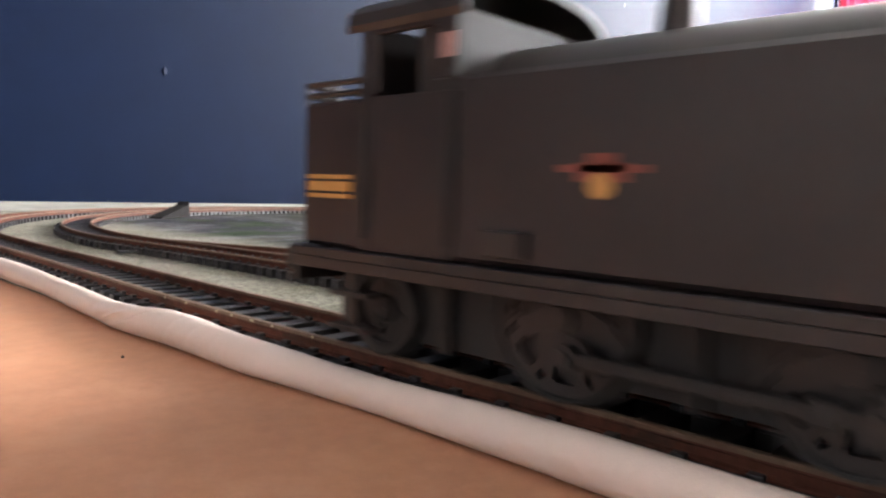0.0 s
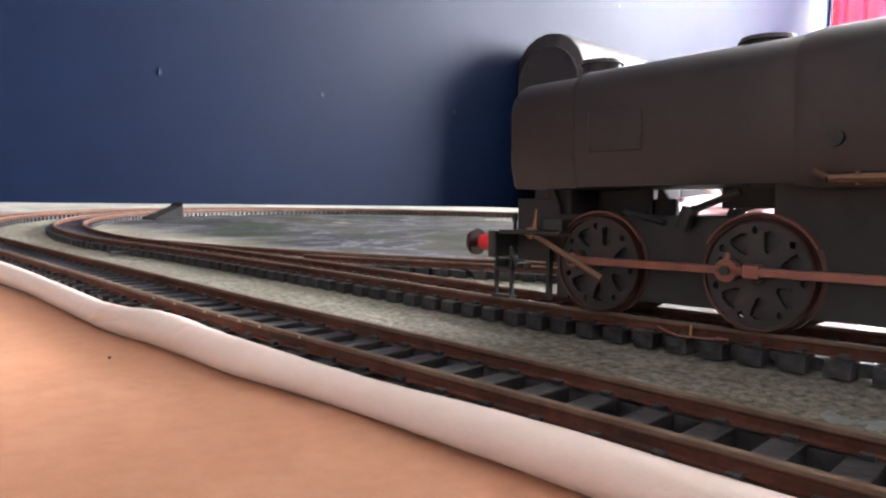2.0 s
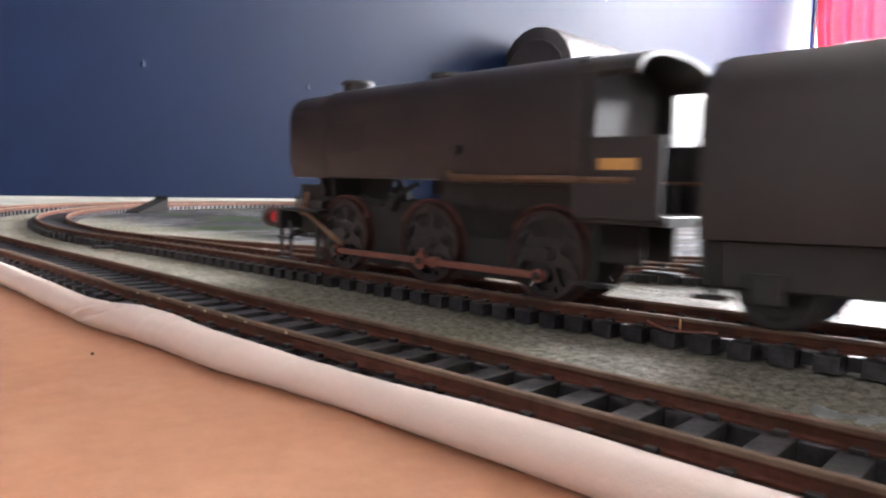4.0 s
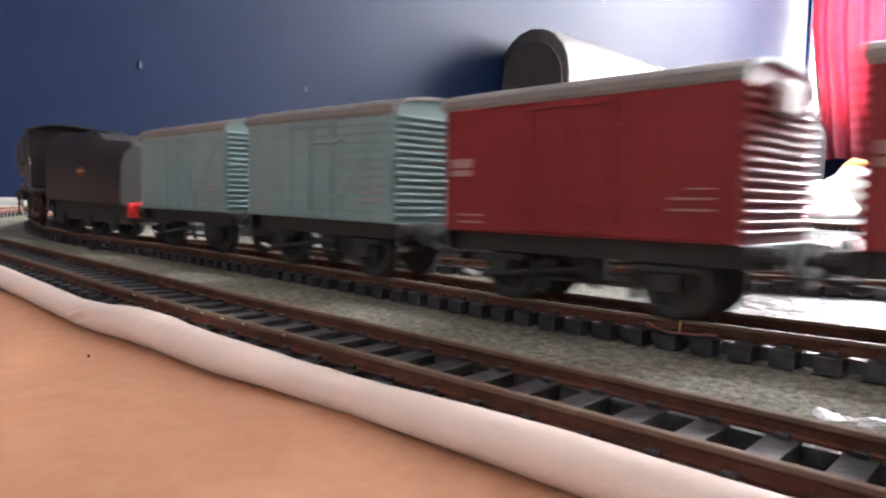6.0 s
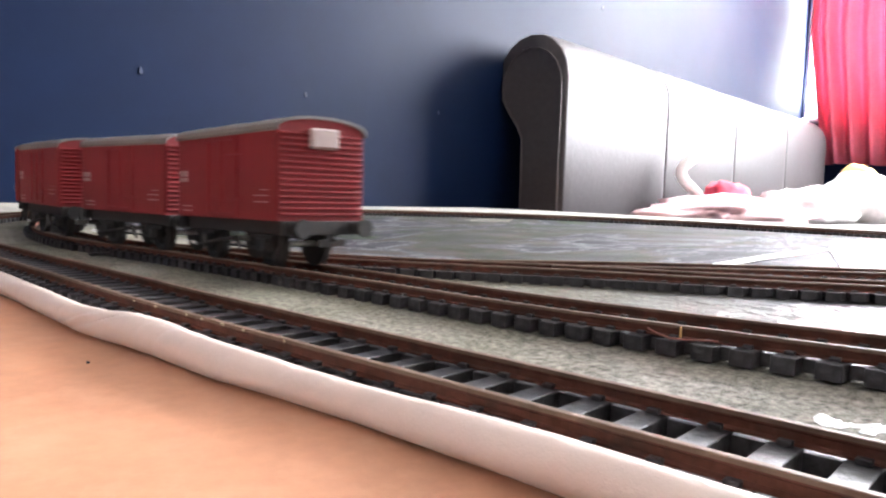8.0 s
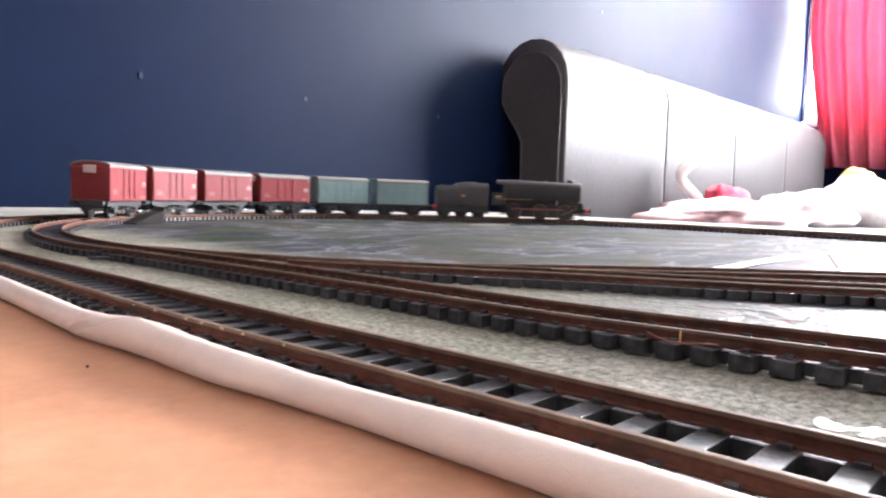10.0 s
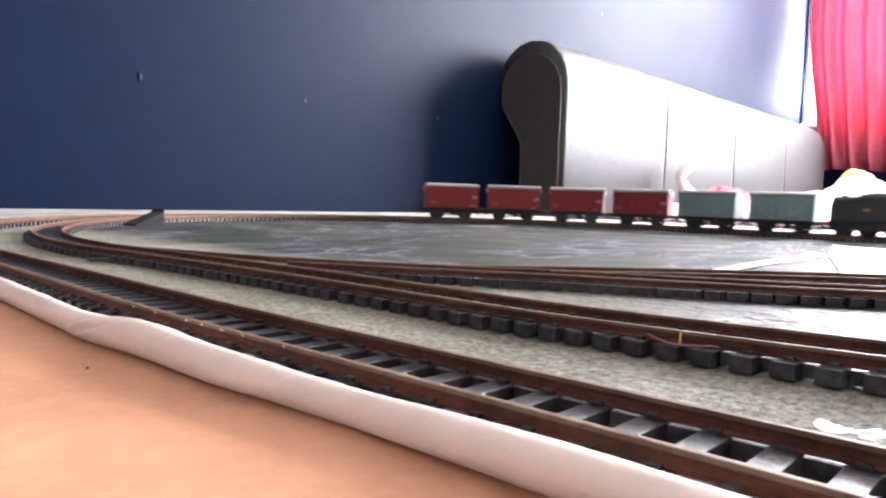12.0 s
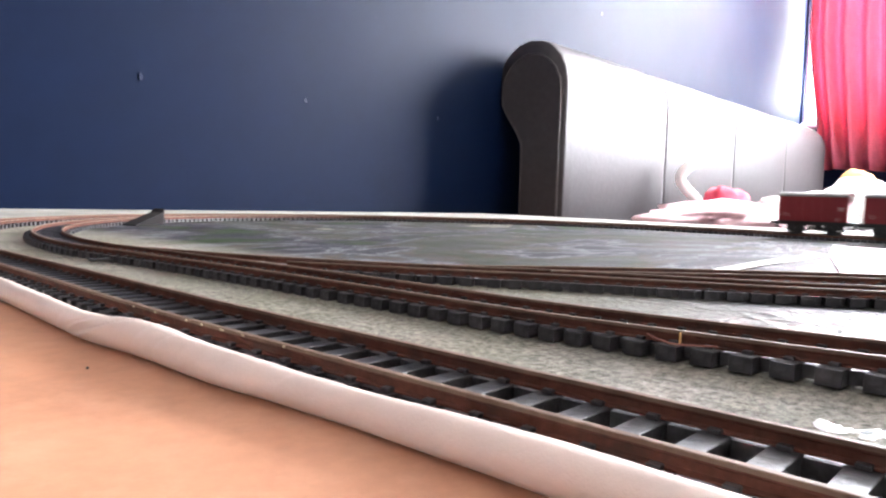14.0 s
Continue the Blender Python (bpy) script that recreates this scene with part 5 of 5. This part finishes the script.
for line, name in (([p for p in LINE_THIRD if p[0] > -234], "branch_track"), ([p for p in LINE_FOURTH if p[0] > -150], "siding_track")):
    for side in (-GAUGE / 2, GAUGE / 2):
        part("web", sweep(bmesh.new(), offset_line(line, side), [(-1.1, SHEET_Z), (1.1, SHEET_Z), (1.1, -2.9), (-1.1, -2.9)], lift=ground), M_SLEEPER, bpy.data.objects[name])
# pale flecks on the outer face of the front rail
M_FLECK = mat("pale_fleck", (0.42, 0.36, 0.24), 0.6, 0, 0.2, 300.0, 0.0)
for s, w in ((-150.4, 0.3), (-140.9, 0.4), (-128.5, 0.3), (-122.8, 0.4), (-115.8, 0.6), (-109.0, 0.4), (-97.0, 0.3)):
    part("paint_fleck", boxes((s - w, s + w, 70.82, 71.02, -0.52, -0.14), bev=0.06), M_FLECK, front)


def point_parts():
    """Check rail, point blade and tie bar of the turnout."""
    t = thing("turnout_fittings", "check rails and tie bar of the turnout", "turnout")
    main = list(zip(MAIN_X, MAIN_D))
    part("check_rail", sweep(bmesh.new(), cut(offset_line(main, -GAUGE / 2 + 2.4), -272, -205), RAIL_SIDE, lift=ground), M_RAIL, t)
    part("check_rail", sweep(bmesh.new(), cut(offset_line(LINE_THIRD, GAUGE / 2 - 2.4), -261, -200), RAIL_SIDE, lift=ground), M_RAIL, t)
    part("tie_bar", boxes((-321, -318, 131, 176, -7.4, -6.2), bev=0.2), M_SLEEPER, t)
    part("point_spring", boxes((-325, -315, 164, 169, -6.0, -4.0), bev=0.4), M_FRAME, t)
    part("insulating_joint", boxes((-54.78, -54.6, 129.2, 129.9, -0.7, 1.40)), M_GOLD, t, "thin yellowish insulating joint")
    part("rail_joiner", boxes((-62, -53, 132.8, 134.6, -2.0, -0.9), bev=0.25), M_RAIL, t)
    part("rail_joiner", boxes((-267, -257, 145, 147.4, -6.0, -4.7), bev=0.25), M_RAIL, t)


point_parts()


def rerailer():
    """A dark wedge-shaped ramp lying outside the far bend of the oval."""
    s, d, a, _ = on_main(math.pi * BEND_R * 0.296)
    r = thing("rerailing_ramp", "dark plastic wedge ramp lying beside the bend of the track", "track ramp", m=pose(s * K, d * K, LOW * K, 0, 0, math.degrees(a)))
    part("ramp", prism(bmesh.new(), [(-30, [(-26, -5.2), (-14, -5.2), (-14, -4.4), (-26, -4.4)]), (20, [(-26, -5.2), (-14, -5.2), (-14, 5.6), (-26, 5.6)]), (25, [(-25, -5.2), (-15, -5.2), (-15, 9.0), (-25, 9.0)])]), M_RAMP, r)
    part("side_rail", boxes((-29, 24, -13.8, -12.6, -5.2, -2.6), bev=0.2), M_RAMP, r)


rerailer()


def motions():
    """The goods train leaves, rounds the bend and returns on the far straight; the tank engine runs off along the front track."""
    marks_t = [0.0, 2.9, 3.1, 3.3, 3.6, 3.9, 4.3, 4.8, 5.3, 5.7, 6.1, 6.5, 7.0, 7.5, 7.9, 8.2, 8.8, 9.6, 10.3, 11.0, 11.8, 12.5, 13.2, 14.0]
    marks_a = [-977.6, -977.6, -976.8, -971.6, -950.6, -911.6, -853.6, -778.6, -701.6, -629.6, -554.6, -483.1, -389.1, -282.6, -192.6, -132.6, -7, 188, 355.7, 533.2, 739.7, 921.7, 1086.7, 1259.7]
    # smooth run through the marks
    tt = np.arange(0, 421) / 30.0
    run = np.interp(tt, marks_t, marks_a)
    ker = np.hanning(13)
    run = np.convolve(np.concatenate([np.full(6, run[0]), run, 2 * run[-1] - run[-2:-8:-1]]), ker / ker.sum(), "valid")
    units = [(ENGINE[0], ENGINE[1], 667.0, 33.0, (10.2,) * 3), (TENDER[0], TENDER[1], 562.0, 25.0, (7.0,) * 3)]
    units += [(v[0], v[1], 35.0 + 87.0 * (5 - k), 20.0, (7.0, 7.0)) for k, v in enumerate(VANS)]
    keep = [0] + list(range(84, 421))
    for ob, axles, lead, half, radii in units:
        rows = []
        for i in keep:
            s0, d0, _, z0 = on_main(run[i] + lead - half)
            s1, d1, _, z1 = on_main(run[i] + lead + half)
            rows.append((tt[i], pose((s0 + s1) / 2 * K, (d0 + d1) / 2 * K, (z0 + z1) / 2 * K, 0, math.degrees(math.atan2(z0 - z1, 2 * half)), math.degrees(math.atan2(d1 - d0, s1 - s0)))))
        walk(ob, rows)
        for ax, r in zip(axles, radii):
            x = ax.location.x
            start = 8.0 if r > 8 else 0.0
            walk(ax, [(tt[i], pose(x, 0, r * K, 0, math.degrees((run[i] - run[0]) / r) - start, 0)) for i in keep])
    for rd in ENGINE[2]:
        rows = []
        for i in keep:
            a = radians(8.0) - (run[i] - run[0]) / 10.2
            rows.append((tt[i], pose(CRANK * math.cos(a) * K, 0, (10.2 + CRANK * math.sin(a)) * K)))
        walk(rd, rows)
    # tank engine
    go = np.array([155.0 * t if t < 1.5 else 232.5 + 155.0 * 1.6 * (1 - math.exp(-(t - 1.5) / 1.6)) for t in tt]) - 92.0 + 75.0
    walk(TANK[0], [(t, pose(g * K, 0.0798, 0)) for t, g in zip(tt, go)])
    for ax, r in zip(TANK[1], (10.2, 10.2, 10.2, 7.0)):
        x = ax.location.x
        walk(ax, [(t, pose(x, 0, r * K, 0, math.degrees((g - go[0]) / r) + 60, 0)) for t, g in zip(tt, go)])
    for rd in TANK[2]:
        rows = []
        for t, g in zip(tt, go):
            a = radians(-60.0) - (g - go[0]) / 10.2
            rows.append((t, pose(CRANK * math.cos(a) * K, 0, (10.2 + CRANK * math.sin(a)) * K)))
        walk(rd, rows)


motions()
